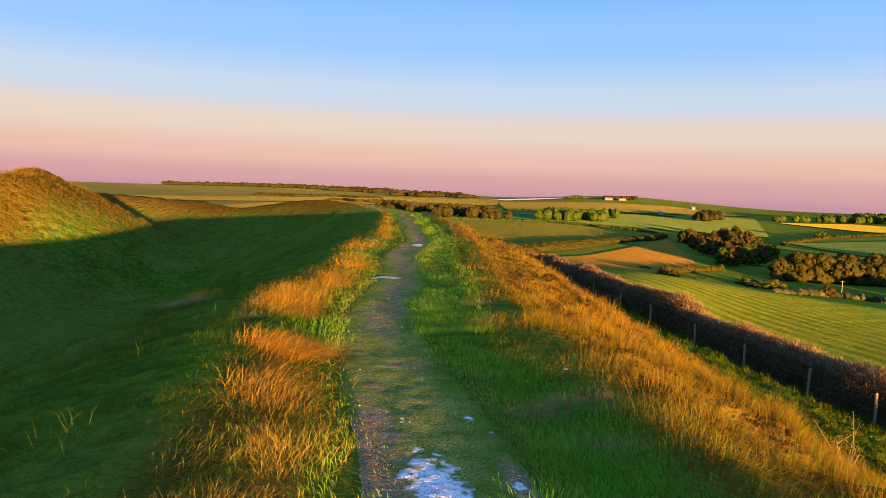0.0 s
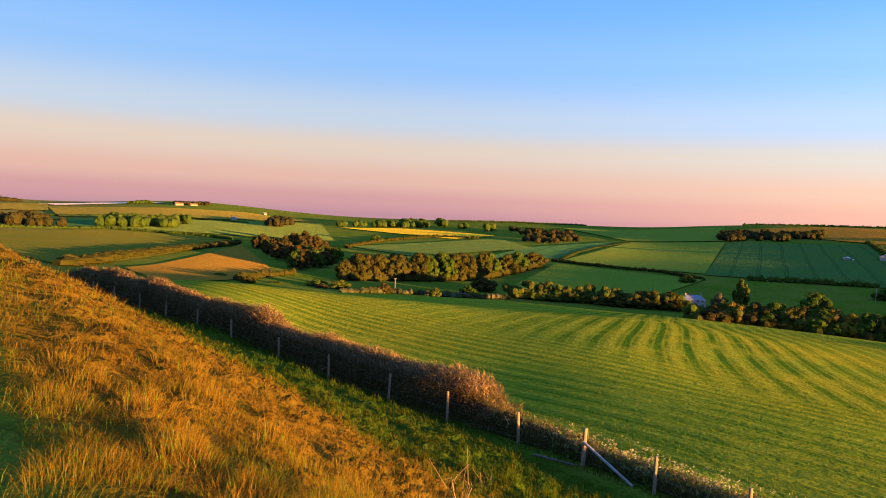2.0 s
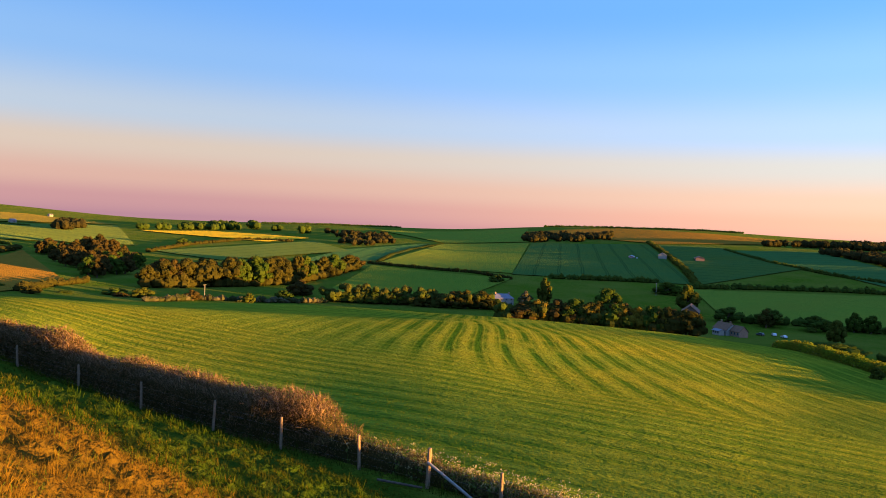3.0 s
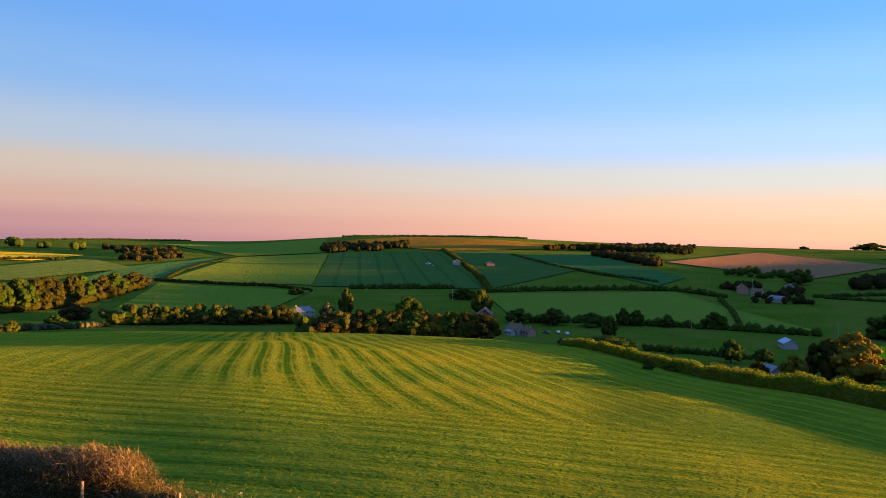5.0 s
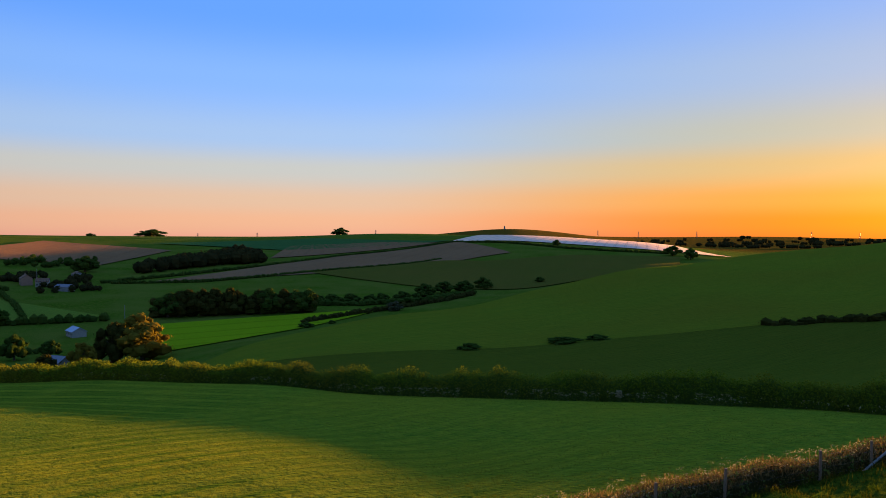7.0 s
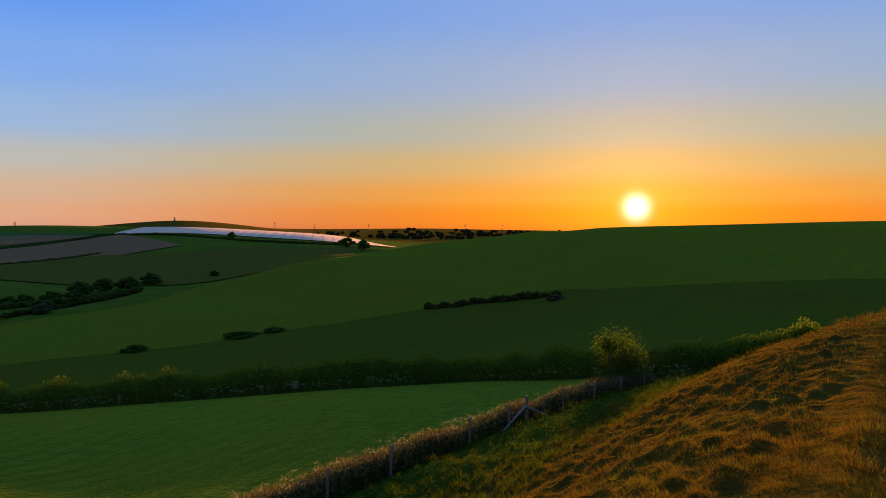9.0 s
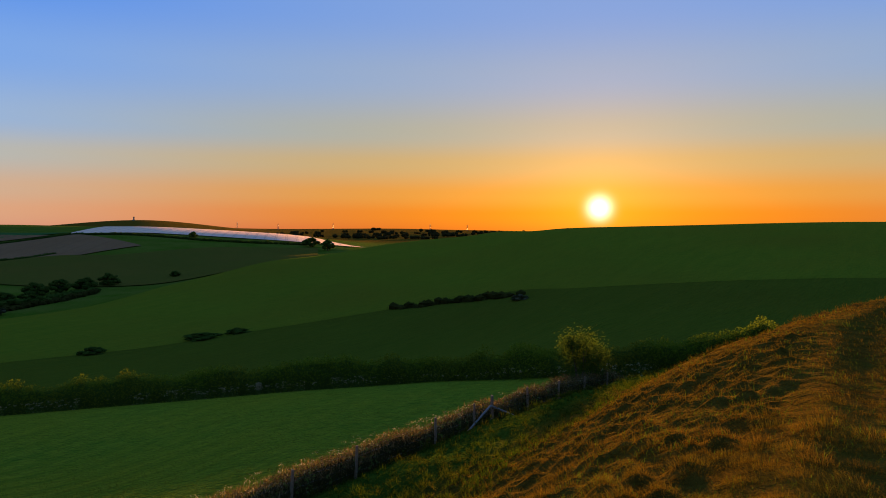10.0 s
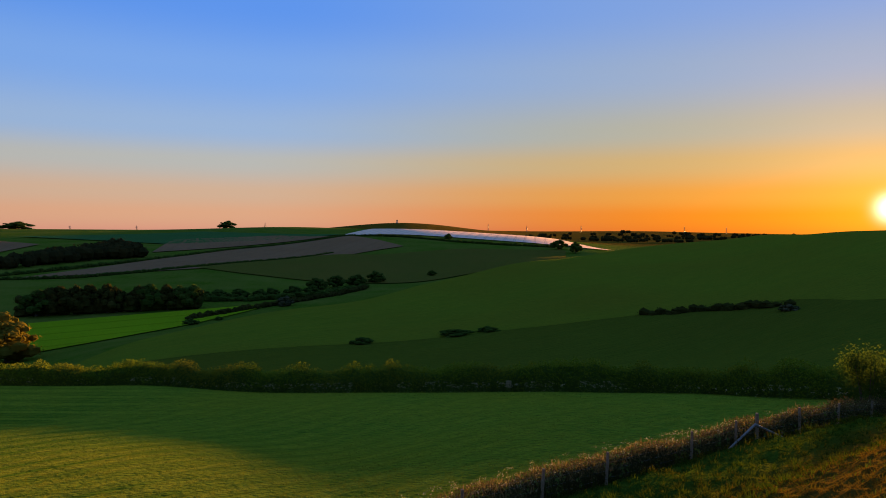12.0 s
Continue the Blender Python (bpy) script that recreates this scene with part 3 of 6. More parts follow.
# ---- ground ----
def tufts(x, y, size, seed):
    """The nearest tuft of grass to each place: the way to its middle, how far that is, and a number of its own."""
    x, y = x * 0.83 + y * 0.56, y * 0.83 - x * 0.56
    gx, gy = np.floor(x / size), np.floor(y / size)
    best = np.full(np.shape(x), 9e9)
    bx, by, br = np.zeros_like(best), np.zeros_like(best), np.zeros_like(best)
    for i in (-1, 0, 1):
        for j in (-1, 0, 1):
            cx, cy = gx + i, gy + j
            h = np.sin(cx * 127.1 + cy * 311.7 + seed * 74.7) * 43758.5453
            k = np.sin(cx * 269.5 + cy * 183.3 + seed * 51.1) * 24634.6345
            h, k = h - np.floor(h), k - np.floor(k)
            dx, dy = x - (cx + 0.15 + 0.7 * h) * size, y - (cy + 0.15 + 0.7 * k) * size
            d = np.hypot(dx, dy)
            less = d < best
            best, bx, by, br = np.where(less, d, best), np.where(less, dx, bx), np.where(less, dy, by), np.where(less, (h * 7.13 + k * 3.77) % 1, br)
    return bx * 0.83 - by * 0.56, by * 0.83 + bx * 0.56, best, br


TUFT = 0.6


def tussocks(x, y):
    """The uneven turf of the rampart's flanks, in metres."""
    u = across(x, y)
    rough = np.maximum(step(1.3, 3.0, u) * (1 - step(16.5, 18.5, u)), step(1.8, 4, -u) * (1 - step(30, 60, -u)))
    rough = rough * (1 - step(90, 140, np.abs(y)))
    _, _, d, own = tufts(x, y, TUFT, 2)
    small = (0.08 + 0.20 * own) * (1 - 0.15 * step(5, -3, y)) * (1 + 0.6 * np.maximum(step(9.5, 12.5, u), step(4, 8, u) * step(4, 9, y))) * np.exp(-(d / (TUFT * 0.46)) ** 2) + vnoise(x * 3.3, y * 2.6, 3) * 0.05
    return rough * (small + vnoise(x * 0.4, y * 0.3, 5) * 0.30 - 0.18) + 0.012 * vnoise(x * 2, y * 2, 7)


def dryness(x, y):
    u = across(x, y)
    side = step(1.2, 2.0, u + 2.2 * step(3, -3, y)) * (1 - step(11.0, 15.5, u + 2.5 * (vnoise(x * 0.5, y * 0.5, 9) - 0.5)))
    rim = np.exp(-((u + 1.05) / 0.3) ** 2) * step(0.38, 0.6, vnoise(x * 0.8, y * 0.35, 11))
    bank = step(20, 24, -x) * step(40, 48, y) * (1 - step(-2.0, 0.5, -x - 0.55 * (y - 30))) * 0.85 + step(27, 31, -x) * step(40, 48, y) * (1 - step(74, 84, y)) * 0.8
    crest = step(50, 58, y) * step(-6, -2.5, u) * (1 - step(4, 9, u)) * 0.85
    deg = np.degrees(np.arctan2(x - CX, y - CY))
    # brown laid over the far downs, standing for the haze there
    far_haze = 0.85 * step(1900 - 800 * step(128, 136, deg), 2400 - 800 * step(128, 136, deg), np.hypot(x, y)) * step(92, 104, deg) * (1 - step(158, 170, deg))
    return np.clip(far_haze + np.maximum.reduce([side * (0.72 + 0.28 * vnoise(x * 0.6, y * 0.4, 13)), rim, bank, crest]) * (1 - step(100, 150, np.abs(y))), 0, 1)


def plainness(x, y):
    """The far plain beyond the rampart, in tan crops."""
    deg = np.degrees(np.arctan2(x - CX, y - CY))
    return 0.85 * step(220, 600, np.hypot(x, y)) * (1 - step(2, 14, deg)) * step(-80, -60, deg)


def make_ground():
    b = np.radians(np.concatenate([np.arange(-45, 190, 0.65), np.arange(190, 315, 2.5)]))
    r = np.concatenate([np.linspace(0.02, 12, 76), np.linspace(12.14, 26, 96), np.exp(np.linspace(math.log(26.3), math.log(4900), 200))])
    B, R = np.meshgrid(b, r, indexing="ij")
    x, y = CX + R * np.sin(B), CY + R * np.cos(B)
    z = height(x.ravel(), y.ravel()).reshape(x.shape) + tussocks(x, y)
    g = mesh_object("ground", np.stack([x, y, z], -1), grid_faces(len(b), len(r), True), TURF)
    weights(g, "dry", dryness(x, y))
    weights(g, "plain", plainness(x, y))
    u = across(x, y)
    weights(g, "thatch", 0.85 * step(1.4, 3, u) * (1 - step(10.5, 14.5, u)) * (1 - step(80, 110, np.abs(y))))
    # foot of the bank, where tussock shade is painted into the ground colour
    weights(g, "rank", 0.9 * step(10.5, 14.0, u + 2.5 * (vnoise(x * 0.5, y * 0.5, 9) - 0.5)) * (1 - step(18.8, 20.2, u)) * (1 - step(80, 110, np.abs(y))))
    return tagged(g, "rolling chalk downland turf with an earth rampart", "ground", kind="structure")


make_ground()


def fence_x(y):
    """Where the stock fence below the rampart runs."""
    return monotone([-60, -45, -26, -16, 3, 21, 28, 32, 42, 53, 66, 88, 110], [16.0, 17.2, 18.4, 19.3, 20.0, 19.38, 18.1, 17.2, 15.6, 14.0, 12.3, 10.0, 7.0], y)


def path_x(y):
    """The middle of the trodden path; behind, it keeps to the bank's far side."""
    return ridge(y) + 0.12 * np.sin(y * 0.7) - 1.7 * step(1.5, -7, y)


def make_path():
    v = np.concatenate([np.linspace(-45, 1.2, 160, endpoint=False), np.linspace(1.2, 9, 330, endpoint=False), np.linspace(9, 66, 320)])
    w = np.linspace(-0.58, 0.58, 41)
    V, U = np.meshgrid(v, w, indexing="ij")
    U = U * (0.62 + 0.42 * vnoise(V * 1.1, 0 * V + np.sign(U), 19) + 0.24 * vnoise(V * 4.3, 0 * V + np.sign(U), 20))
    x = U + path_x(V)
    far = step(4, 8, V)
    here = np.exp(-((V - 2.9) / 1.9) ** 2)
    ruts = (0.95 * np.exp(-((U + 0.32 - 0.06 * np.sin(V * 1.7)) / 0.16) ** 2) + 0.6 * step(0.35, 0.6, vnoise(V * 1.3, V * 0, 22)) * np.exp(-((U - 0.34) / 0.10) ** 2)) * here + far * 0.62 * np.exp(-((U + 0.05 * np.sin(V * 0.5)) / 0.24) ** 2)
    wear = ruts * (0.3 + 0.9 * vnoise(x * 1.3, V * 0.8, 21)) + 0.10 * np.exp(-((V - 17) / 5) ** 2) * np.exp(-(U / 0.3) ** 2)
    chalk = np.zeros_like(U)
    for cx, cy, a, c, lean, much in CHALK_SPOTS:
        chalk = np.maximum(chalk, much - np.hypot((x - cx - lean * (V - cy)) / a, (V - cy) / c) * 0.75)
    chalk = np.maximum(chalk, 0.38 * np.exp(-((V - 32) / 7) ** 2) * np.exp(-(U / 0.3) ** 2))
    z = height(x.ravel(), V.ravel()).reshape(x.shape) + tussocks(x, V) + 0.022 - 0.022 * np.clip(wear, 0, 1) - 0.07 * step(0.36, 0.56, np.abs(U))
    z += 0.005 * vnoise(x * 9, V * 9, 23) + 0.006 * vnoise(x * 27, V * 27, 25) * np.clip(wear + chalk, 0.2, 1)
    p = mesh_object("path", np.stack([x, V, z], -1), grid_faces(len(v), len(w))[:, ::-1], PATH)
    weights(p, "wear", wear)
    weights(p, "edge", step(0.16, 0.46, np.abs(U) + 0.2 * (vnoise(x * 3, V * 2, 24) - 0.5)) * (1 - 0.7 * here * (U < 0)))
    weights(p, "bare", np.clip(chalk, 0, 1.3))
    return tagged(p, "trodden grass path worn to soil and chalk", "path", kind="structure")


# bare chalk on the path: place, half width, half length, how it slants, and how bare it is
CHALK_SPOTS = ((0.03, 3.15, 0.17, 0.52, -0.18, 1.25), (-0.13, 3.35, 0.09, 0.14, 0.0, 1.0), (-0.38, 3.25, 0.10, 0.50, 0.0, 0.74), (-0.36, 4.25, 0.08, 0.3, 0.0, 0.7), (-0.20, 4.15, 0.08, 0.14, 0.0, 0.85), (0.21, 4.2, 0.06, 0.10, 0.0, 1.0),
               (0.31, 3.98, 0.09, 0.09, -0.4, 0.9), (0.41, 3.25, 0.09, 0.30, -0.1, 0.8), (0.02, 4.35, 0.06, 0.14, 0.0, 0.7))
make_path()


# ---- fields ----
def drape(p00, p01, p11, p10, nu, nv):
    s, t = np.meshgrid(np.linspace(0, 1, nu), np.linspace(0, 1, nv), indexing="ij")
    q = [np.array(p) for p in (p00, p01, p11, p10)]
    return sum(w[..., None] * p for w, p in (((1 - s) * (1 - t), q[0]), ((1 - s) * t, q[1]), (s * t, q[2]), (s * (1 - t), q[3])))


def field(name, mat, a, b, c, d):
    """A field between four corners, lying on the land; its rows run along its first side."""
    nu = int(np.clip(max(math.dist(b, c), math.dist(a, d)) / 9, 4, 60))
    nv = int(np.clip(max(math.dist(a, b), math.dist(c, d)) / 9, 4, 60))
    p = drape(a, b, c, d, nu, nv)
    z = height(p[..., 0].ravel(), p[..., 1].ravel()).reshape(p.shape[:2])
    z += 0.2 + 0.0009 * np.hypot(p[..., 0] - CX, p[..., 1] - CY)
    turn = math.atan2(b[1] - a[1], b[0] - a[0]) - math.pi / 2
    m = Matrix.Translation((a[0], a[1], at(*a))) @ Matrix.Rotation(turn, 4, "Z")
    local = np.concatenate([p, z[..., None]], -1).reshape(-1, 3) - np.array(m.translation)
    local = local @ np.array(m.to_3x3())
    faces = grid_faces(nu, nv)
    n = np.cross(local[faces[0, 1]] - local[faces[0, 0]], local[faces[0, 2]] - local[faces[0, 0]])
    ob = mesh_object(name, local, faces if n[2] > 0 else faces[:, ::-1], mat)
    ob.matrix_world = m
    return tagged(ob, mat.name.replace("_", " ") + " in a field on the downs", "field", kind="structure")


def make_cereal_field():
    """The sown field below the rampart, from the fence over its brow and to the hedge."""
    b = np.radians(np.linspace(8, 156, 250))
    y = np.linspace(-60, 110, 800)
    fb = np.arctan2(fence_x(y) + 1.4 - CX, y - CY)
    fr = np.hypot(fence_x(y) + 1.4 - CX, y - CY)
    order = np.argsort(fb)
    near = np.interp(b, fb[order], fr[order])
    far = monotone([8, 20, 33, 42, 57, 68, 75, 78, 84, 92, 106, 118, 134, 145, 156], [110, 215, 262, 248, 224, 202, 182, 150, 126, 105, 86, 72.5, 66, 66, 60], np.degrees(b))
    far = np.maximum(far, near + 1)
    t = np.linspace(0, 1, 140) ** 1.5
    R = near[:, None] + (far - near)[:, None] * t[None]
    x, y = CX + R * np.sin(b)[:, None], CY + R * np.cos(b)[:, None]
    z = height(x.ravel(), y.ravel()).reshape(x.shape) + 0.05 + 0.0012 * R
    ob = mesh_object("field_cereal", np.stack([x, y, z], -1), grid_faces(*x.shape), CEREAL)
    return tagged(ob, "young green cereal in rows below the rampart", "field", kind="structure")


make_cereal_field()

field("field_plain_1", CROP_LIGHT, (-284, 907), (-285, 1177), (-110.7, 1198), (-187, 652))
field("field_plain_2", CROP_LIGHT, (-543, 1250), (-304, 1870), (64.8, 2011), (-430, 991))
field("field_plain_3", CROP_LIGHT, (-197, 2123), (164, 2089), (119.3, 1519), (-147, 1586))
field("field_soil_1", SOIL_RED, (-230, 1550), (-156, 1569), (-130, 1361), (-181, 1267))
field("field_dark", CROP_DARK, (-25.9, 761), (124, 873), (234, 763), (33.1, 358))
field("field_tan", PASTURE_TAN, (62.4, 374), (229, 714), (165, 446), (53.5, 245))
field("field_pale_hill", CROP_LIGHT, (139, 1775), (509, 1558), (534, 1212), (111.0, 1227))
field("field_mid", CROP_MID, (130, 910), (90.0, 1142), (514, 1167), (362, 779))
field("field_teal_1", CROP_TEAL, (96.2, 1062), (157, 1106), (132, 923), (85.0, 912))
field("field_sheeting_far", SHEETING, (141, 2111), (377, 1981), (416, 1897), (166, 1933))
field("field_rape", RAPE, (491, 1034), (588, 1015), (630, 813), (536, 780))
field("field_under_rape", CROP_MID, (354, 717), (603, 768), (549, 630), (364, 606))
field("field_teal_2", CROP_TEAL, (423, 565), (559, 651), (739, 678), (500, 533))
field("field_sheep", PASTURE_DARK, (296, 371), (465, 504), (489, 356), (359, 306))
field("field_olive", PASTURE_OLIVE, (491, 520), (747, 664), (842, 581), (523, 380))
field("field_wheat_1", WHEAT, (516, 375), (835, 573), (928, 441), (581, 235))
field("field_wheat_2", WHEAT, (933, 438), (958, 350), (773, 198), (586, 231))
field("field_tan_top", PASTURE_TAN, (1053, 733), (1248, 647), (1212, 230), (949, 439))
field("field_hilltop", PASTURE_OLIVE, (923, 986), (1136, 787), (860, 594), (764, 679))
field("field_pasture_1", PASTURE_OLIVE, (551, 224), (632, 81.1), (459, -18.9), (444, 163))
field("field_bright_1", CROP_TEAL, (921, 334), (1005, 246), (749, 86.3), (666, 101.4))
field("field_plough_1", SOIL, (931, 129), (1293, 29.5), (1017, -127), (809, -28.3))
field("field_teal_3", CROP_TEAL, (1208, -123), (1321, -430), (973, -537), (987, -271))
field("field_plough_2", SOIL, (866, -222), (1086, -312), (1064, -468), (955, -503))
field("field_plough_3", SOIL, (652, -62), (862, -300), (928, -522), (722, -480))
field("field_bright_2", CROP_BRIGHT, (413, -42.6), (422, -183), (363, -114.0), (295, -26.1))
field("field_sheeting", SHEETING, (950, -521), (1094, -663), (764, -797), (581, -704))


def sector_field(name, mat, lift, bearings, near, far, label):
    """A field between two curved edges, seen from the rampart."""
    b = np.linspace(bearings[0], bearings[-1], 120)
    r0, r1 = monotone(bearings, near, b), monotone(bearings, far, b)
    R = r0[:, None] + (r1 - r0)[:, None] * np.linspace(0, 1, 60)[None]
    x, y = CX + R * np.sin(np.radians(b))[:, None], CY + R * np.cos(np.radians(b))[:, None]
    z = height(x.ravel(), y.ravel()).reshape(x.shape) + lift + 0.0009 * R
    return tagged(mesh_object(name, np.stack([x, y, z], -1), grid_faces(*x.shape), mat), label, "field", kind="structure")


SOUTH_B = [98, 106, 118, 134, 145, 152, 158, 166, 174, 180]
BUSH_LINE = [200, 199, 195, 203, 209, 204, 191, 190, 190, 190]
sector_field("field_lower_meadow", MEADOW_ROUGH, 0.15, SOUTH_B, [150, 91, 78, 71, 70, 66, 62, 63, 67, 70], BUSH_LINE, "rough dull green pasture beyond the hedge")
sector_field("field_hill_meadow", MEADOW, 0.2, SOUTH_B, [v - 0.5 for v in BUSH_LINE], [210, 262, 290, 420, 540, 500, 370, 370, 400, 410], "smooth mid-green meadow on the facing hill")
# dark sheet over the turf, for the slope that lies in shade
sector_field("field_shaded_slope", SHADED_SLOPE, 0.25, [107, 112, 118, 122, 130, 137], [735, 660, 600, 590, 610, 620], [738, 770, 825, 800, 850, 850], "dull brownish slope behind the facing hill, shade put into its colour")


# ---- vegetation ----
def cards(pos, size, rng, far=False, out=None):
    """Leaves: one bent diamond each, or far off half of one, turned at random or facing outwards. Returns vertices and triangles."""
    n = len(pos)
    a = rng.normal(size=(n, 3))
    if out is not None:
        out = out + rng.normal(0, 0.33, (n, 3))
        a = np.cross(out, a)
    a /= np.linalg.norm(a, axis=1, keepdims=True)
    b = np.cross(a, rng.normal(size=(n, 3)) if out is None else out)
    b /= np.linalg.norm(b, axis=1, keepdims=True) + 1e-9
    s = (size * rng.uniform(0.6, 1.3, n))[:, None]
    c = np.cross(a, b) * s * 0.18
    v = np.stack([pos - a * s * 0.5, pos + b * s * 0.33 + c, pos + a * s * 0.5, pos - b * s * 0.33 + c], 1)
    if far:
        v = np.stack([pos - a * s * 0.5 - b * s * 0.2, pos + a * s * 0.5 - b * s * 0.2, pos + b * s * 0.5], 1)
        return v.reshape(-1, 3), np.arange(3 * n).reshape(-1, 3)
    i = (np.arange(n) * 4)[:, None]
    f = np.stack([i + np.array([0, 1, 2]), i + np.array([0, 2, 3])], 1).reshape(-1, 3)
    return v.reshape(-1, 3), f


def join(*pieces):
    vs, fs, k = [], [], 0
    for v, f in pieces:
        vs.append(v)
        fs.append(f + k)
        k += len(v)
    return np.concatenate(vs), np.concatenate(fs)


def blob(centre, radii, rng, rings=7, sides=10, rough=0.22):
    """A lumpy closed body."""
    th, ph = np.meshgrid(np.linspace(0.12, math.pi - 0.12, rings), np.linspace(0, 2 * math.pi, sides, endpoint=False), indexing="ij")
    r = 1 + rough * rng.uniform(-1, 1, th.shape)
    v = np.stack([r * np.sin(th) * np.cos(ph) * radii[0] + centre[0], r * np.sin(th) * np.sin(ph) * radii[1] + centre[1], r * np.cos(th) * radii[2] + centre[2]], -1).reshape(-1, 3)
    f = []
    for i in range(rings - 1):
        for j in range(sides):
            a, b, c, d = i * sides + j, i * sides + (j + 1) % sides, (i + 1) * sides + (j + 1) % sides, (i + 1) * sides + j
            f += [(a, c, b), (a, d, c)]
    for j in range(1, sides - 1):
        f += [(0, j, j + 1), ((rings - 1) * sides, (rings - 1) * sides + j + 1, (rings - 1) * sides + j)]
    return v, np.array(f)


def limb(p, q, r0, r1, sides=6):
    """A tapered limb from p to q."""
    p, q = np.array(p, float), np.array(q, float)
    d = (q - p) / (np.linalg.norm(q - p) + 1e-9)
    a = np.cross(d, [0.3, 0.9, 0.1] if abs(d[1]) < 0.8 else [1, 0, 0])
    a /= np.linalg.norm(a)
    b = np.cross(d, a)
    k = np.linspace(0, 2 * math.pi, sides, endpoint=False)
    ring = np.cos(k)[:, None] * a + np.sin(k)[:, None] * b
    v = np.concatenate([p + ring * r0, q + ring * r1])
    f = []
    for i in range(sides):
        j = (i + 1) % sides
        f += [(i, j, sides + j), (i, sides + j, sides + i)]
    return v, np.array(f)


def crown_mesh(kind, seed, leaves=900, size=0.062):
    """A crown in a unit box (1 wide, 1 high): boughs of leaves with gaps between them."""
    rng = np.random.default_rng(seed)
    pieces, n = [], 36 + seed % 5
    lobes = []
    for i in range(n):
        a, h = i * 2.4 + rng.uniform(-0.5, 0.5), (i + 0.5) / n
        wide = (0.33 if i % 3 else 0.15) * math.sin(math.pi * min(0.25 + h * 0.72, 0.97)) + 0.02
        c = np.array([math.cos(a) * wide, math.sin(a) * wide, 0.26 + 0.60 * h + rng.uniform(-0.05, 0.05)])
        rad = np.array([0.135, 0.135, 0.12]) * rng.uniform(0.65, 1.25) * (1.1 - 0.3 * h)
        lobes.append((c, rad))
        pieces.append(blob(c, rad * 0.86, rng, 4, 6, 0.14))
    per = leaves // n
    for c, rad in lobes:
        d = rng.normal(size=(per, 3))
        d /= np.linalg.norm(d, axis=1, keepdims=True)
        pieces.append(cards(c + d * rad * rng.uniform(0.82, 1.14, (per, 1)), size, rng, True, d + (c - [0, 0, 0.5]) * 1.6))
    return mesh_data("crown", *join(*pieces), LEAF[kind])


def trunk_mesh(seed):
    rng = np.random.default_rng(seed + 50)
    pieces = [limb((0, 0, -0.03), (0.01, 0, 0.35), 0.045, 0.03, 7), limb((0.01, 0, 0.35), (0, 0.02, 0.7), 0.03, 0.012)]
    for i in range(5):
        a = i * 1.3 + rng.uniform(-0.3, 0.3)
        z = rng.uniform(0.2, 0.45)
        pieces.append(limb((0, 0, z), (math.cos(a) * 0.25, math.sin(a) * 0.25, z + rng.uniform(0.15, 0.3)), 0.018, 0.006, 5))
    return mesh_data("trunk", *join(*pieces), BARK, True)


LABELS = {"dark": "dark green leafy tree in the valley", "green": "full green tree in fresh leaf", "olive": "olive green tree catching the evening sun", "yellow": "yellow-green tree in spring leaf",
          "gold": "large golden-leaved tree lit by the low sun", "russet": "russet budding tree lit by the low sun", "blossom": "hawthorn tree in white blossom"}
TRUNKS = [trunk_mesh(i) for i in range(3)]
CROWNS = {k: [crown_mesh(k, 10 * n + i, 760, 0.068) for i in range(3)] for n, k in enumerate(LABELS)}
tree_rng = random.Random(4)


def tree(kind, x, y, high, wide):
    """A tree on the ground; low ones are bushes."""
    bush = high < 5 or wide > high * 1.6
    low = 0.24 if bush else 0.1
    top = new("bush" if bush else "tree")
    top.location = (x, y, at(x, y) - low * high - 0.1)
    top.rotation_euler = (0, 0, tree_rng.uniform(0, 6.28))
    top.scale = (wide * 1.3, wide * tree_rng.uniform(1.1, 1.4), high * (1 + low) * 1.04)
    child("trunk", tree_rng.choice(TRUNKS), top)
    child("crown", tree_rng.choice(CROWNS[kind]), top)
    label = LABELS[kind].replace("tree", "bush") if bush else LABELS[kind]
    return tagged(top, label, "bush" if bush else "tree", "bushes in the valley" if bush else "trees in the valley")


def wood(kind, n, high, *corners):
    """A wood inside four corners: trees one by one, or, far off, one body of crowns."""
    rng = random.Random(n * 7 + int(corners[0][0]))
    spots = []
    for i in range(n):
        s, t = (i + rng.random()) / n, rng.random()
        s = (s * 7.31) % 1
        p = drape(*corners, 2, 2)
        q = (1 - s) * ((1 - t) * p[0, 0] + t * p[0, 1]) + s * ((1 - t) * p[1, 0] + t * p[1, 1])
        spots.append((float(q[0]), float(q[1]), high * rng.uniform(0.75, 1.15)))
    if kind != "far":
        for x, y, h in spots:
            tree(kind if rng.random() < 0.8 else "olive", x, y, h, h * rng.uniform(0.7, 0.95))
        return
    g, pieces = np.random.default_rng(n), []
    for x, y, h in spots:
        z, w = at(x, y), h * g.uniform(0.4, 0.6)
        for _ in range(4):
            c = np.array([x + g.uniform(-9, 9), y + g.uniform(-9, 9), z + h * g.uniform(0.45, 0.6)])
            pieces.append(blob(c, (w * 0.95, w * 0.95, h * 0.45), g, 5, 7))
            d = g.normal(size=(26, 3))
            d /= np.linalg.norm(d, axis=1, keepdims=True)
            pieces.append(cards(c + d * np.array([w, w, h * 0.5]) * g.uniform(0.8, 1.15, (26, 1)), 2.3, g, True, d))
    ob = mesh_object("distant_wood", *join(*pieces), LEAF["brown" if n % 4 else "dark"], False)
    tagged(ob, "dark distant wood of broad-leaved trees", "woodland", kind="stuff")


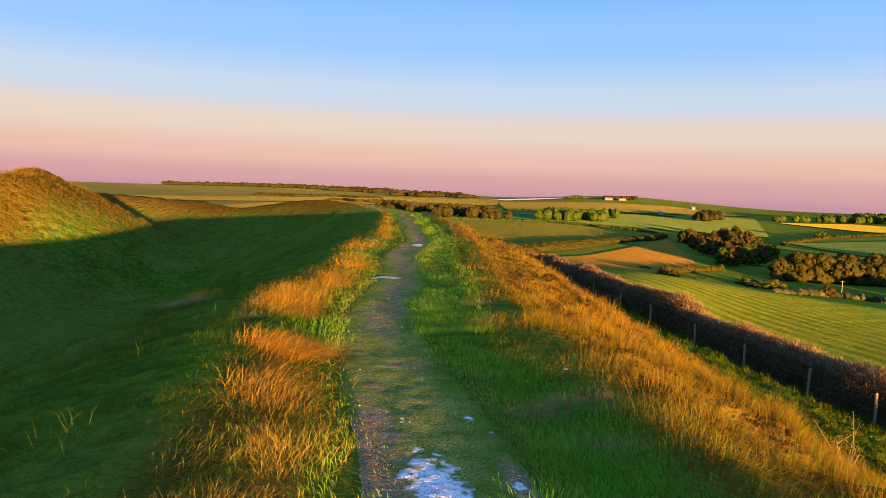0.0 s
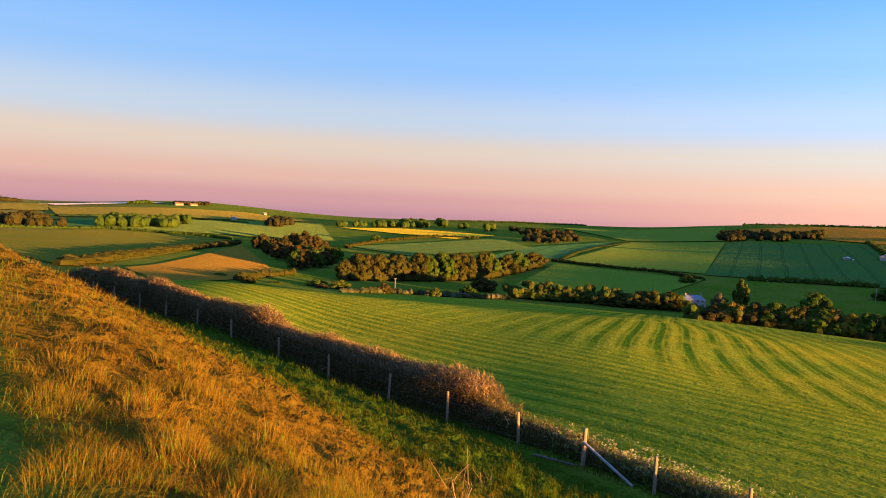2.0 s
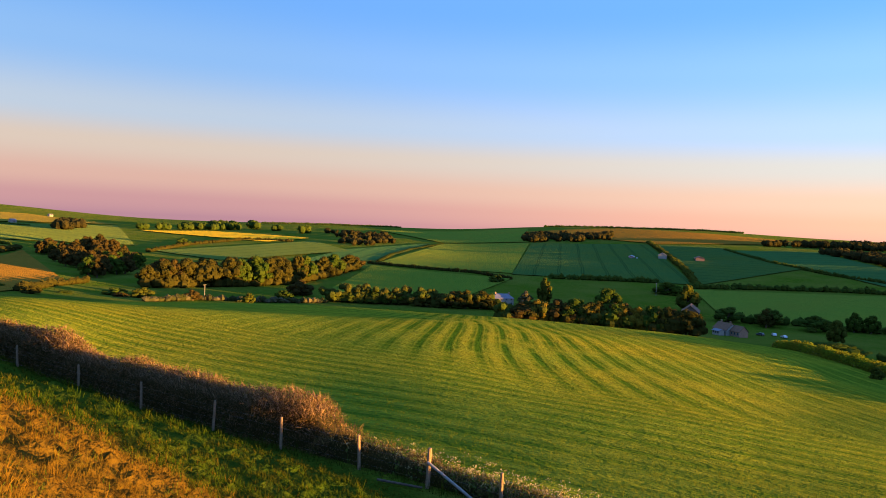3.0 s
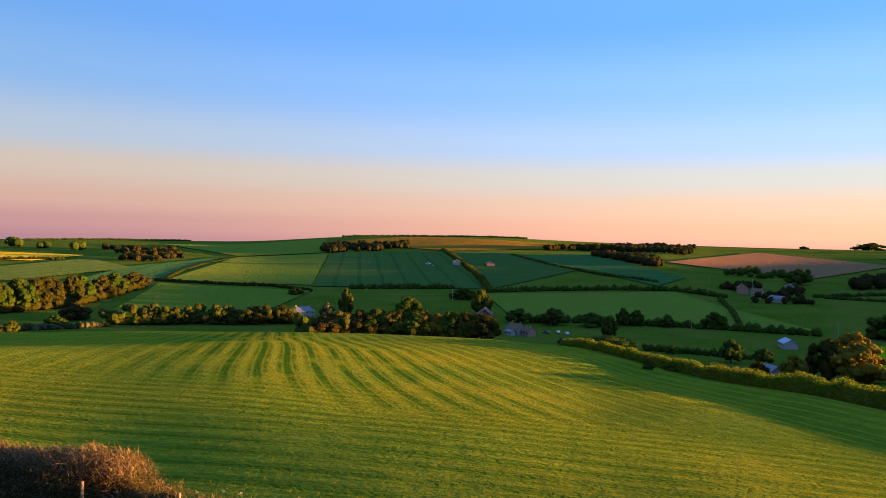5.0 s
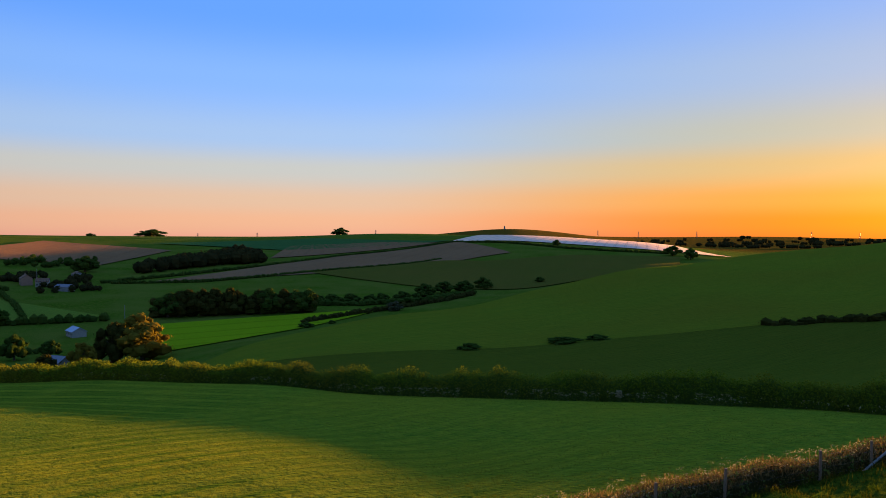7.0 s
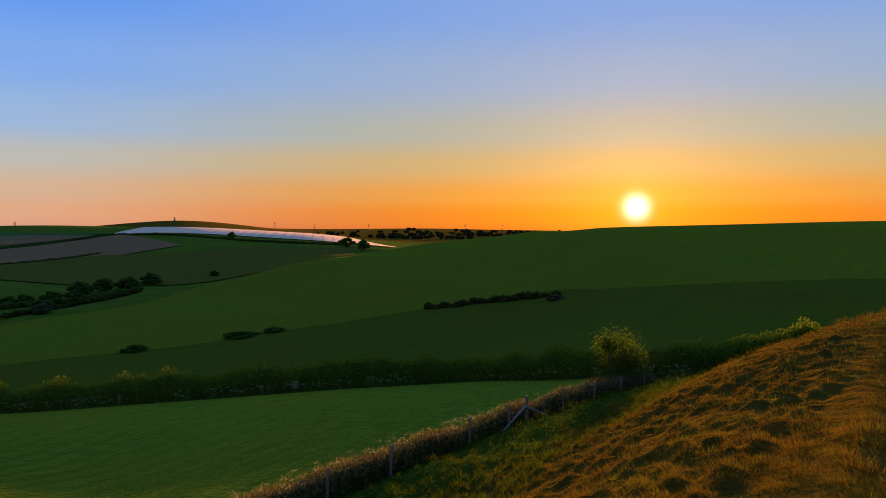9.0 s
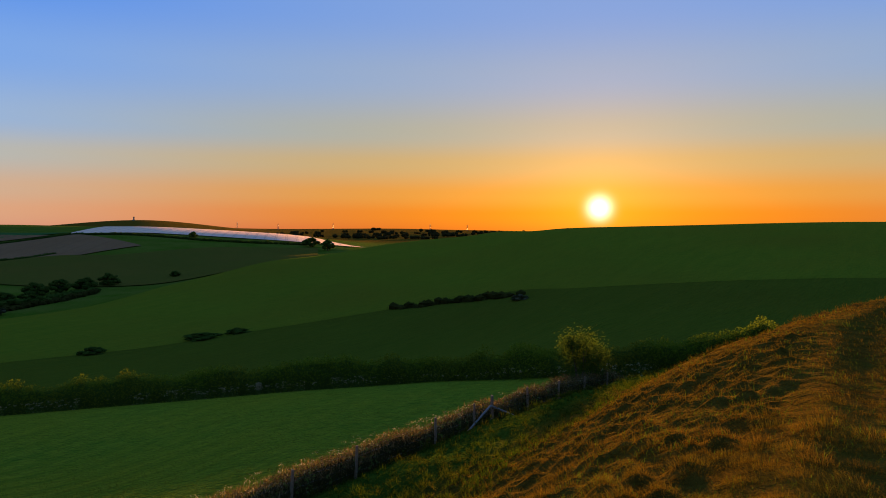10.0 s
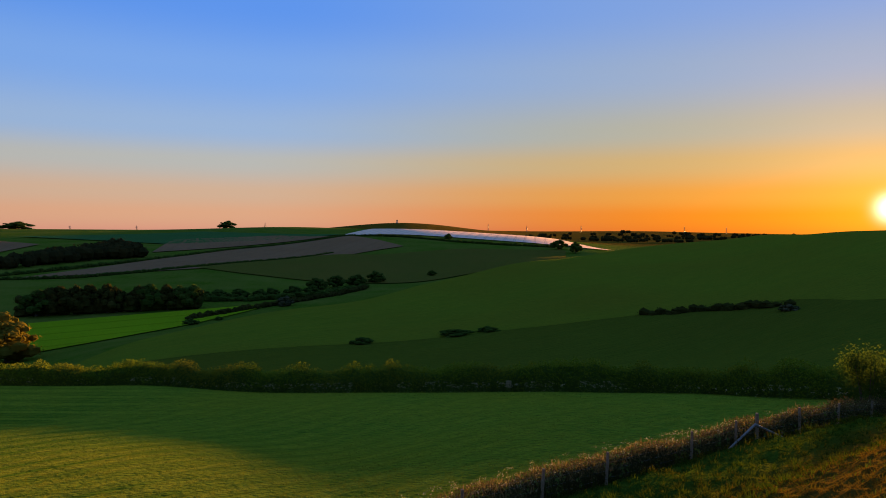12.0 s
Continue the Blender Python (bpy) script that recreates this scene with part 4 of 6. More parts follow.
def along(points, gap):
    """Evenly spaced places along a line of plan points, with the direction there."""
    p = np.array(points, float)
    d = np.r_[0, np.cumsum(np.hypot(*np.diff(p, axis=0).T))]
    s = np.arange(0, d[-1], gap)
    x, y = np.interp(s, d, p[:, 0]), np.interp(s, d, p[:, 1])
    return s, x, y


HEDGE_LOOK = {"dark": ("dark", "dark field hedge of thorn and elder"), "mixed": ("olive", "mixed field hedge with bushes in it"), "gold": ("yellow", "rough sunlit grass bank along a field edge"),
              "far": ("brown", "brown-green strip of woodland on the far plain"), "scrub": ("olive", "belt of flowering scrub between fields"), "blossom": ("blossom", "hawthorn hedge in white blossom"), "belt": ("belt", "closed belt of broad-leaved trees along the stream")}


def hedge(kind, high, wide, *points):
    """A field hedge seen from far: a body of bushes with leaves standing out of it."""
    rng = np.random.default_rng(int(abs(points[0][0]) * 10))
    s, x, y = along(points, max(high * (0.4 if kind == "belt" else 0.55), 1.0))
    pieces = []
    far = max(0.35, math.hypot(points[0][0], points[0][1]) / 800)
    for px, py in zip(x, y):
        z, k = at(px, py), rng.uniform(0.6, 1.25) * (0.6 if kind == "belt" else 1)
        c = np.array([px + rng.normal() * wide * 0.12, py + rng.normal() * wide * 0.12, z + high * 0.45 * k])
        pieces.append(blob(c, (wide * 0.42, wide * 0.42, high * 0.52 * k), rng, 4, 6))
        m = 52 if kind == "belt" else 18 if far > 0.5 else 32
        d = rng.normal(size=(m, 3))
        d /= np.linalg.norm(d, axis=1, keepdims=True)
        pieces.append(cards(c + d * np.array([wide * 0.5, wide * 0.5, high * 0.6 * k]) * rng.uniform(0.8, 1.15, (m, 1)), far, rng, True, d))
        if kind == "belt":
            for _ in range(5):
                q = np.array([px, py, z]) + [rng.normal() * wide * 0.3, rng.normal() * wide * 0.3, high * rng.uniform(0.3, 0.82)]
                e = rng.uniform(0.16, 0.28) * high
                pieces.append(blob(q, (e * 0.8, e * 0.8, e * 0.7), rng, 5, 7, 0.15))
                d = rng.normal(size=(m, 3))
                d /= np.linalg.norm(d, axis=1, keepdims=True)
                pieces.append(cards(q + d * e * [1, 1, 0.85] * rng.uniform(0.7, 1.12, (m, 1)), far * 1.3, rng, True, d))
    look_, label = HEDGE_LOOK[kind]
    ob = mesh_object("hedge", *join(*pieces), LEAF[look_], False)
    return tagged(ob, label, "hedge", "field hedges")


def along_height(high, s):
    """One height, or heights at even steps along the line."""
    v = np.atleast_1d(np.asarray(high, float))
    h = np.interp(s / s[-1], np.linspace(0, 1, len(v)), v)
    return h * np.sqrt(np.clip(np.minimum(s, s[-1] - s) / 1.6 + 0.03, 0, 1))


def foliage_strip(points, high, wide, n, size, rng, near=(1.0, 5.0), lumps=0.35, seed=0):
    """Leaf places over the body of a hedge, closer together towards the given place."""
    s, x, y = along(points, 0.25)
    dist = np.hypot(x - near[0], y - near[1])
    w = 1 / dist ** 1.2
    k = rng.choice(len(x), n, p=w / w.sum())
    nx, ny = -np.gradient(y), np.gradient(x)
    ln = np.hypot(nx, ny)
    a = rng.uniform(-0.15, math.pi + 0.15, n)
    h = along_height(high, s)[k] * (1 - lumps + 2 * lumps * vnoise(s[k] * 0.45, s[k] * 0 + seed, 31)) * (0.9 + 0.2 * vnoise(s[k] * 1.7, s[k] * 0 + seed, 33))
    out = rng.uniform(0.75, 1.08, n)
    off = np.cos(a) * wide * 0.5 * out * (0.85 + 0.3 * vnoise(s[k] * 0.8, a * 2, 35))
    px, py = x[k] + nx[k] / ln[k] * off + rng.normal(0, 0.1, n), y[k] + ny[k] / ln[k] * off + rng.normal(0, 0.1, n)
    pz = height(px, py) + np.clip(np.sin(a), 0, 1) ** 0.6 * h * out + rng.uniform(0, 0.15, n)
    return np.stack([px, py, pz], -1), dist[k], h


def hedge_body(points, high, wide, lumps, seed):
    s, x, y = along(points, 0.5)
    nx, ny = -np.gradient(y), np.gradient(x)
    ln = np.hypot(nx, ny)
    a = np.linspace(0, math.pi, 11)
    S, A = np.meshgrid(s, a, indexing="ij")
    h = along_height(high, s)[:, None] * (1 - lumps + 2 * lumps * vnoise(S * 0.45, S * 0 + seed, 31)) * 0.86
    off = np.cos(A) * wide * 0.31 * (0.85 + 0.3 * vnoise(S * 0.8, A * 2, 35))
    px, py = x[:, None] + (nx / ln)[:, None] * off, y[:, None] + (ny / ln)[:, None] * off
    pz = height(px.ravel(), py.ravel()).reshape(px.shape) - 0.05 + np.sin(A) ** 0.6 * h * (0.85 + 0.3 * vnoise(S * 2.1, A * 3, 37))
    f = grid_faces(len(s), len(a))
    return np.stack([px, py, pz], -1).reshape(-1, 3), np.concatenate([f[:, [0, 1, 2]], f[:, [0, 2, 3]]])


def blades(name, n, keep, tall, width, mat, seed, label, lean=0.6, r0=1.6, r1=95.0, sweep=(-180, 180), category="grass", lift=True, wind=(-0.15, 0.3), tufted=0.6, base=0.0, spread=5.0, onward=1.0):
    """Grass that stands as thick as it is seen: blades in tufts, bent and tapered. keep and tall say where it grows and how high."""
    rng = np.random.default_rng(seed)
    r = np.exp(rng.uniform(math.log(r0), math.log(r1), n))
    b = np.radians(rng.uniform(sweep[0], sweep[1], n))
    on = (rng.random(n) < 0.5) * (r > r0 * 1.3) * onward
    x, y = 0.3 + 0.6 * on + r * np.sin(b), 0.3 + 4.6 * on + r * np.cos(b)
    ok = (rng.random(n) < keep(x, y)) & (x > -60)
    x, y = x[ok], y[ok]
    s = np.clip((y - 0.3) / 5.1, 0, 1)
    r = np.hypot(x - 0.2 - 0.7 * s, y - 0.3 - 5.1 * s)
    dx, dy, d, own = tufts(x, y, TUFT, 2)
    out = np.clip(d / (TUFT * 0.5), 0, 1.2)
    ok = rng.random(len(x)) < 1 - tufted * np.clip(out - 0.35, 0, 0.85)
    x, y, r, dx, dy, d, own, out = (a[ok] for a in (x, y, r, dx, dy, d, own, out))
    n = len(x)
    h = tall(x, y) * rng.uniform(0.5, 1.25, n) * (1 - tufted * 0.45 * out) * (1 + tufted * 1.1 * (own - 0.45))
    z = height(x, y) + (tussocks(x, y) if lift else 0.03) - 0.02 + base
    w = width * np.maximum(1, r / spread) * rng.uniform(0.7, 1.3, n)
    yaw = rng.uniform(0, math.pi, n)
    sx, sy = np.cos(yaw) * w * 0.5, np.sin(yaw) * w * 0.5
    k = h * lean * rng.uniform(0.3 if lean < 1.5 else 0.7, 1.4, n)
    comb = vnoise(x * 1.3, y * 1.3, 77) * 9.0
    lx = (dx / (d + 0.05) * out * tufted * 1.3 + rng.normal(0, 0.4 - 0.12 * tufted, n) + 0.55 * max(0.2, 1 - tufted) * np.cos(comb) + wind[0]) * k
    ly = (dy / (d + 0.05) * out * tufted * 1.3 + rng.normal(0, 0.4 - 0.12 * tufted, n) + 0.55 * max(0.2, 1 - tufted) * np.sin(comb) + wind[1]) * k
    tip = np.stack([x + lx, y + ly, z + h * np.clip(1 - (np.hypot(lx, ly) / (h + 1e-6)) ** 2 * 0.3, 0.15, 1)], -1)
    foot, side = np.stack([x, y, z], -1), np.stack([sx, sy, sx * 0], -1)
    bend = np.clip(1 - (np.hypot(lx, ly) / (h + 1e-6)) ** 2 * 0.12, 0.5, 1)
    mid = foot + np.stack([lx * 0.42, ly * 0.42, h * 0.66 * bend], -1)
    tone = np.clip(0.55 * own + 0.45 * rng.random(n), 0, 1)
    near = r < 7.5
    a, c = int(near.sum()), int((~near).sum())
    i = (np.arange(a) * 5)[:, None]
    v1 = np.stack([foot - side, foot + side, mid - side * 0.8, mid + side * 0.8, tip], 1)[near].reshape(-1, 3)
    f1 = np.stack([i + np.array([0, 1, 3]), i + np.array([0, 3, 2]), i + np.array([2, 3, 4])], 1).reshape(-1, 3)
    v2 = np.stack([foot - side, foot + side, tip], 1)[~near].reshape(-1, 3)
    ob = mesh_object(name, *join((v1, f1), (v2, np.arange(3 * c).reshape(-1, 3))), mat, False)
    weights(ob, "tone", np.concatenate([np.repeat(tone[near], 5), np.repeat(tone[~near], 3)]))
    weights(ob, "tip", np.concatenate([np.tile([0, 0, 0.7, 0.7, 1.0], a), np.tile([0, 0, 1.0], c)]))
    return tagged(ob, label, category, kind="stuff")


# ---- field hedges, woods and trees of the valley ----
hedge("mixed", 3.0, 4, (477, 521), (484, 484), (493, 442), (502, 409), (488, 356))
hedge("dark", 4.5, 6, (520, 338), (541, 309), (571, 263))
hedge("dark", 4.5, 6, (560, 230), (592, 190), (626, 132), (643, 82.6), (618, 40.5))
hedge("gold", 4.0, 7, (966, 459), (796, 354), (670, 280), (572, 229))
hedge("gold", 1.5, 7, (502, 533), (565, 579), (641, 622), (747, 664))
hedge("dark", 4.5, 6, (427, 142), (441, 120.0), (444, 87.3), (449, 62.8), (448, 34.3), (443, -16.4))
hedge("dark", 3.0, 4, (931, 337), (807, 243), (735, 172), (693, 105.2))
hedge("dark", 3.0, 4, (339, 59.7), (338, 37.8), (333, 15.3))
hedge("dark", 2.5, 4, (605, 44.5), (528, 31.3), (471, 24.8))
hedge("dark", 3.0, 5, (654, -24.5), (713, -110.9), (857, -307), (934, -516))
hedge("dark", 2.5, 4, (649, -32.8), (643, -104.1), (707, -253), (743, -393))
hedge("dark", 3.0, 5, (934, -516), (825, -545), (730, -569), (663, -604), (620, -637))
hedge("scrub", 4.0, 12, (35.8, 357), (68.7, 452), (112.1, 537), (182, 657), (229, 727))
hedge("dark", 3.0, 5, (-3.9, 843), (128, 899), (201, 833), (239, 780))
hedge("dark", 3.0, 5, (41.3, 1268), (266, 1282), (360, 1101))
hedge("mixed", 3.5, 6, (342, 706), (427, 776), (530, 825), (572, 778))
hedge("mixed", 3.5, 5, (106.2, 336), (144, 406), (178, 445))
hedge("blossom", 3, 5, (156, 322), (197, 351), (217, 348), (235, 341), (269, 331))
hedge("dark", 3.5, 7, (461, -146), (447, -173), (448, -226), (480, -282))
hedge("mixed", 3.0, 5, (379, -113.0), (417, -181), (440, -235), (471, -277))
hedge("mixed", 1.9, 4, (127, -161), (117.7, -163), (113.1, -168), (88.4, -166))
hedge("mixed", 6, 9, (204, 424), (239, 426), (273, 423), (320, 428), (433, 489))
wood("russet", 62, 13, (234, 702), (190, 470), (264, 544), (332, 784))
wood("green", 10, 12, (187, 469), (257, 534), (299, 628), (234, 574))
wood("far", 46, 9, (857, 597), (942, 509), (1046, 570), (964, 668))
wood("far", 70, 9, (1044, 341), (1135, 234), (1124, 123), (1439, 146))
wood("far", 50, 9, (993, 243), (907, 166), (848, 124), (978, 162))
wood("far", 58, 13, (711, -53.0), (790, -112.0), (810, -198), (927, -195))
wood("far", 24, 13, (124, 896), (233, 951), (259, 1055), (147, 1030))
wood("far", 14, 12, (363, 1008), (409, 1025), (450, 1164), (418, 1150))
wood("far", 26, 8, (600, 690), (660, 674), (828, 856), (749, 939))
wood("far", 20, 12, (481, 1072), (607, 1084), (695, 871), (743, 1156))
wood("far", 16, 6, (810, 46.5), (773, -18.2), (861, -30.4), (872, 48.4))
wood("far", 18, 5, (606, 39.8), (596, -19.5), (703, -18.7), (726, 52.4))
wood("far", 34, 12, (-85.2, 859), (81.4, 896), (91.8, 1059), (-123, 1330))
hedge("belt", 12, 13, (276, 336), (292, 322), (306, 308), (322, 292))
hedge("belt", 10, 12, (312, 296), (322, 284), (332, 272), (342, 260))
hedge("belt", 11, 12, (280, 208), (290, 194), (299, 178), (308, 162), (316, 146), (320, 136))
hedge("belt", 12, 12, (446, -44), (442, -66), (437, -90), (432, -112), (427, -134))
tree("olive", 206, 428, 14.2, 11.7)
tree("olive", 219, 429, 17.2, 15.7)
tree("russet", 225, 430, 17.8, 12.1)
tree("olive", 232, 430, 18.8, 17.5)
tree("olive", 245, 429, 18.4, 18.9)
tree("olive", 249, 429, 18.9, 18.2)
tree("olive", 265, 428, 20.4, 16.6)
tree("green", 272, 427, 19.0, 15.7)
tree("green", 286, 428, 20.9, 18.5)
tree("olive", 297, 430, 19.9, 15.6)
tree("olive", 306, 431, 20.7, 19.1)
tree("olive", 324, 432, 20.8, 14.6)
tree("green", 330, 436, 21.3, 21.0)
tree("olive", 368, 458, 17.3, 15.9)
tree("green", 390, 470, 17.4, 19.3)
tree("olive", 421, 487, 14.7, 17.8)
tree("russet", 434, 493, 10.9, 17.0)
tree("russet", 230, 454, 16.5, 15.1)
tree("russet", 249, 457, 16.5, 14.6)
tree("olive", 260, 458, 17.1, 16.6)
tree("russet", 269, 459, 15.5, 16.7)
tree("olive", 290, 461, 17.6, 11.9)
tree("russet", 302, 461, 17.0, 12.8)
tree("russet", 314, 460, 16.7, 13.7)
tree("olive", 329, 459, 17.4, 15.5)
tree("olive", 345, 457, 18.8, 19.2)
tree("dark", 284, 327, 7.3, 9.0)
tree("dark", 291, 321, 7.5, 11.3)
tree("dark", 295, 317, 9.8, 10.9)
tree("dark", 301, 311, 9.2, 11.6)
tree("dark", 308, 305, 10.1, 9.7)
tree("dark", 314, 298, 10.3, 10.0)
tree("dark", 318, 294, 10.3, 8.8)
tree("olive", 314, 291, 6.5, 10.7)
tree("olive", 319, 285, 8.9, 11.8)
tree("russet", 324, 280, 10.4, 12.1)
tree("olive", 325, 278, 10.7, 13.5)
tree("olive", 329, 274, 11.7, 11.8)
tree("olive", 335, 267, 11.4, 11.1)
tree("olive", 337, 264, 9.8, 12.1)
tree("russet", 284, 201, 10.1, 15.1)
tree("russet", 284, 201, 9.9, 12.8)
tree("olive", 286, 198, 11.2, 13.2)
tree("olive", 287, 196, 11.6, 11.0)
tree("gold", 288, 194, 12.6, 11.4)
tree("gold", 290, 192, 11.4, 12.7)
tree("russet", 293, 187, 12.9, 11.7)
tree("olive", 295, 184, 11.9, 13.3)
tree("green", 297, 180, 13.5, 13.9)
tree("russet", 297, 181, 12.0, 12.6)
tree("green", 298, 179, 13.6, 11.3)
tree("olive", 301, 174, 13.1, 12.9)
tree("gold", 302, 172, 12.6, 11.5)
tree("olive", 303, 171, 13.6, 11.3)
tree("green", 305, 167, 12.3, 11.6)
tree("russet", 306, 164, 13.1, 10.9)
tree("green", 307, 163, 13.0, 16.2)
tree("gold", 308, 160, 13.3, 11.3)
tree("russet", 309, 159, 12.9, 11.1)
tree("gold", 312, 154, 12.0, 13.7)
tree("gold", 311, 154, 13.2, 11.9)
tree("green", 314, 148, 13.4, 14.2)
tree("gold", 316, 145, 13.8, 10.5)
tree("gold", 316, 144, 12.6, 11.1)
tree("olive", 316, 143, 13.9, 11.3)
tree("russet", 318, 140, 13.0, 12.7)
tree("olive", 318, 139, 12.8, 13.2)
tree("olive", 320, 134, 13.6, 16.1)
tree("olive", 321, 133, 13.0, 14.0)
tree("dark", 443, -49.9, 14.5, 16.9)
tree("olive", 442, -55.5, 16.0, 14.2)
tree("olive", 441, -62.7, 16.6, 16.7)
tree("olive", 440, -68.3, 16.8, 15.9)
tree("olive", 439, -75.7, 17.2, 14.4)
tree("olive", 437, -84.4, 17.2, 13.3)
tree("olive", 436, -89.3, 15.4, 12.1)
tree("olive", 434, -101.9, 15.4, 16.7)
tree("dark", 433, -105.3, 16.4, 17.2)
tree("olive", 430, -115.9, 15.5, 12.9)
tree("dark", 429, -123, 14.2, 15.7)
tree("dark", 428, -130, 14.5, 13.7)
tree("dark", 464, -149, 6.8, 10.2)
tree("dark", 463, -158, 7.4, 13.0)
tree("dark", 461, -171, 7.3, 13.3)
tree("dark", 459, -185, 6.3, 10.9)
tree("dark", 458, -193, 7.0, 13.1)
tree("dark", 455, -208, 7.9, 11.4)
tree("dark", 452, -221, 7.6, 11.6)
tree("dark", 490, -244, 9.2, 16.5)
tree("dark", 494, -263, 9.7, 15.1)
tree("dark", 503, -286, 9.2, 15.4)
tree("dark", 511, -310, 10.2, 15.5)
tree("dark", 158, 361, 4.3, 12.5)
tree("russet", 156, 351, 2.3, 7.9)
tree("yellow", 167, 351, 5.4, 11.1)
tree("russet", 191, 345, 5.8, 8.8)
tree("yellow", 219, 336, 6.0, 7.0)
tree("russet", 278, 369, 9.5, 15.4)
tree("green", 252, 351, 6.1, 10.3)
tree("yellow", 384, 254, 18.6, 9.5)
tree("blossom", 369, 258, 10.1, 9.3)
tree("green", 394, 214, 15.2, 17.1)
tree("yellow", 445, 185, 17.7, 13.8)
tree("dark", 425, 152, 9.2, 14.4)
tree("dark", 425, 129, 10.7, 14.2)
tree("green", 514, 228, 9.4, 20.6)
tree("dark", 463, 352, 6.8, 12.0)
tree("dark", 106.6, 369, 1.6, 9.0)
tree("dark", 130, 351, 1.4, 8.0)
tree("olive", 107.2, 324, 3.9, 8.1)
tree("dark", 418, 777, 8.8, 15.5)
tree("green", 441, 89.3, 11.1, 7.9)
tree("green", 443, 81.7, 10.7, 8.6)
tree("yellow", 388, 86.7, 12.3, 8.9)
tree("green", 450, 37.2, 10.2, 14.4)
tree("dark", 427, 105.5, 9.0, 14.0)
tree("dark", 444, 63.9, 8.1, 8.6)
tree("olive", 420, 129, 10.5, 9.1)
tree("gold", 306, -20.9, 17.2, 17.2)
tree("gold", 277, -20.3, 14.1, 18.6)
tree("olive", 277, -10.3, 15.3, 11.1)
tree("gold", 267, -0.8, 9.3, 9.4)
tree("olive", 259, 10.2, 6.7, 6.2)
tree("dark", 315, 21.3, 10.6, 9.1)
tree("dark", 321, 9.3, 7.0, 7.7)
tree("dark", 332, 75.0, 6.5, 24.4)
tree("blossom", 339, 99.5, 3.4, 5.1)
tree("yellow", 129, 25.9, 2.2, 2.1)
tree("yellow", 131, 21.4, 2.1, 3.8)
tree("dark", 333, 47.4, 4.2, 5.4)
tree("dark", 169, -94.0, 2.3, 6.3)
tree("dark", 159, -119.4, 2.0, 9.7)
tree("dark", 154, -127, 1.9, 6.5)
tree("dark", 359, -106.9, 3.2, 7.8)
tree("dark", 367, -124, 2.1, 4.4)
tree("blossom", 409, -181, 6.1, 10.8)
tree("dark", 753, -573, 9.7, 10.6)
tree("dark", 602, -627, 11.9, 18.2)
tree("dark", 557, -607, 13.7, 14.6)
tree("dark", 514, -371, 5.7, 8.1)
tree("dark", 748, -14.5, 15.9, 21.5)
tree("dark", 1652, -168, 15.3, 61.1)
tree("dark", 1633, -49.0, 5.8, 18.3)
tree("dark", 1616, -587, 17.4, 38.5)
tree("blossom", 84.2, -160, 2.0, 4.4)
wood("far", 70, 15, (-1150, 3300), (-1000, 3700), (-250, 3560), (-300, 3300))
wood("far", 22, 9, (420, 1840), (430, 1880), (520, 1880), (500, 1840))
wood("far", 12, 8, (330, 1900), (330, 1930), (420, 1920), (400, 1890))
hedge("dark", 3.5, 6, (1260, 830), (1330, 720), (1380, 600), (1430, 480))
hedge("dark", 3.5, 6, (900, 1330), (1020, 1240), (1120, 1120))
hedge("far", 16, 40, (-1263, 3214), (-1191, 3297), (-1067, 3230), (-993, 3309), (-915, 3384), (-796, 3307), (-716, 3381))
hedge("far", 17, 45, (-781, 3262), (-701, 3333), (-590, 3249), (-508, 3317), (-423, 3379), (-319, 3286), (-232, 3348))
hedge("far", 15, 45, (-468, 2968), (-384, 3032), (-281, 2939), (-195, 2999), (-105, 3054), (-11, 2952), (79, 3005))
hedge("far", 13, 40, (-173, 2498), (-128, 2553), (-77, 2451), (-31, 2505), (15, 2556), (61, 2451), (110, 2504))
hedge("mixed", 7, 20, (-490, 1840), (-449, 1904), (-372, 1814), (-329, 1877), (-281, 1935), (-213, 1839), (-164, 1899))
hedge("mixed", 6, 14, (-233, 1486), (-214, 1541), (-175, 1441), (-155, 1497), (-134, 1550), (-99, 1448), (-77, 1504))


for x, y, w, d, h in ((1250, -1420, 150, 40, 10), (1130, -1560, 90, 30, 9), (1500, -1750, 260, 60, 11), (1420, -2080, 180, 50, 11), (1700, -2300, 320, 70, 12), (1350, -2500, 260, 70, 12), (2000, -2900, 420, 90, 14), (1500, -3100, 380, 90, 14)):
    wood("far", 14, h, (x - w, y - d), (x - w, y + d), (x + w, y + d + 60), (x + w, y - d + 60))


# ---- the rampart's grass ----
def off_path(x, y):
    return x - path_x(y)


def fade(x, y):
    return 1 - step(75, 110, np.abs(y))


def zone(lo, a, b, hi, dense=1.0):
    """How thick grass grows across the bank, from the path's middle outwards to the fence."""
    return lambda x, y: step(lo, a, off_path(x, y)) * (1 - step(b, hi, off_path(x, y))) * fade(x, y) * dense


def bare_of(x, y):
    """Grass keeps off the bare chalk and the deepest wear."""
    k = np.ones_like(x)
    for cx, cy, a, c, lean, much in CHALK_SPOTS:
        k = np.minimum(k, step(0.45, 1.0, np.hypot((x - cx - lean * (y - cy)) / a, (y - cy) / c)))
    rut = np.exp(-((off_path(x, y) + 0.33) / 0.10) ** 2) * (1 - step(4.6, 6.5, y))
    return np.clip(k - 0.75 * rut, 0, 1)


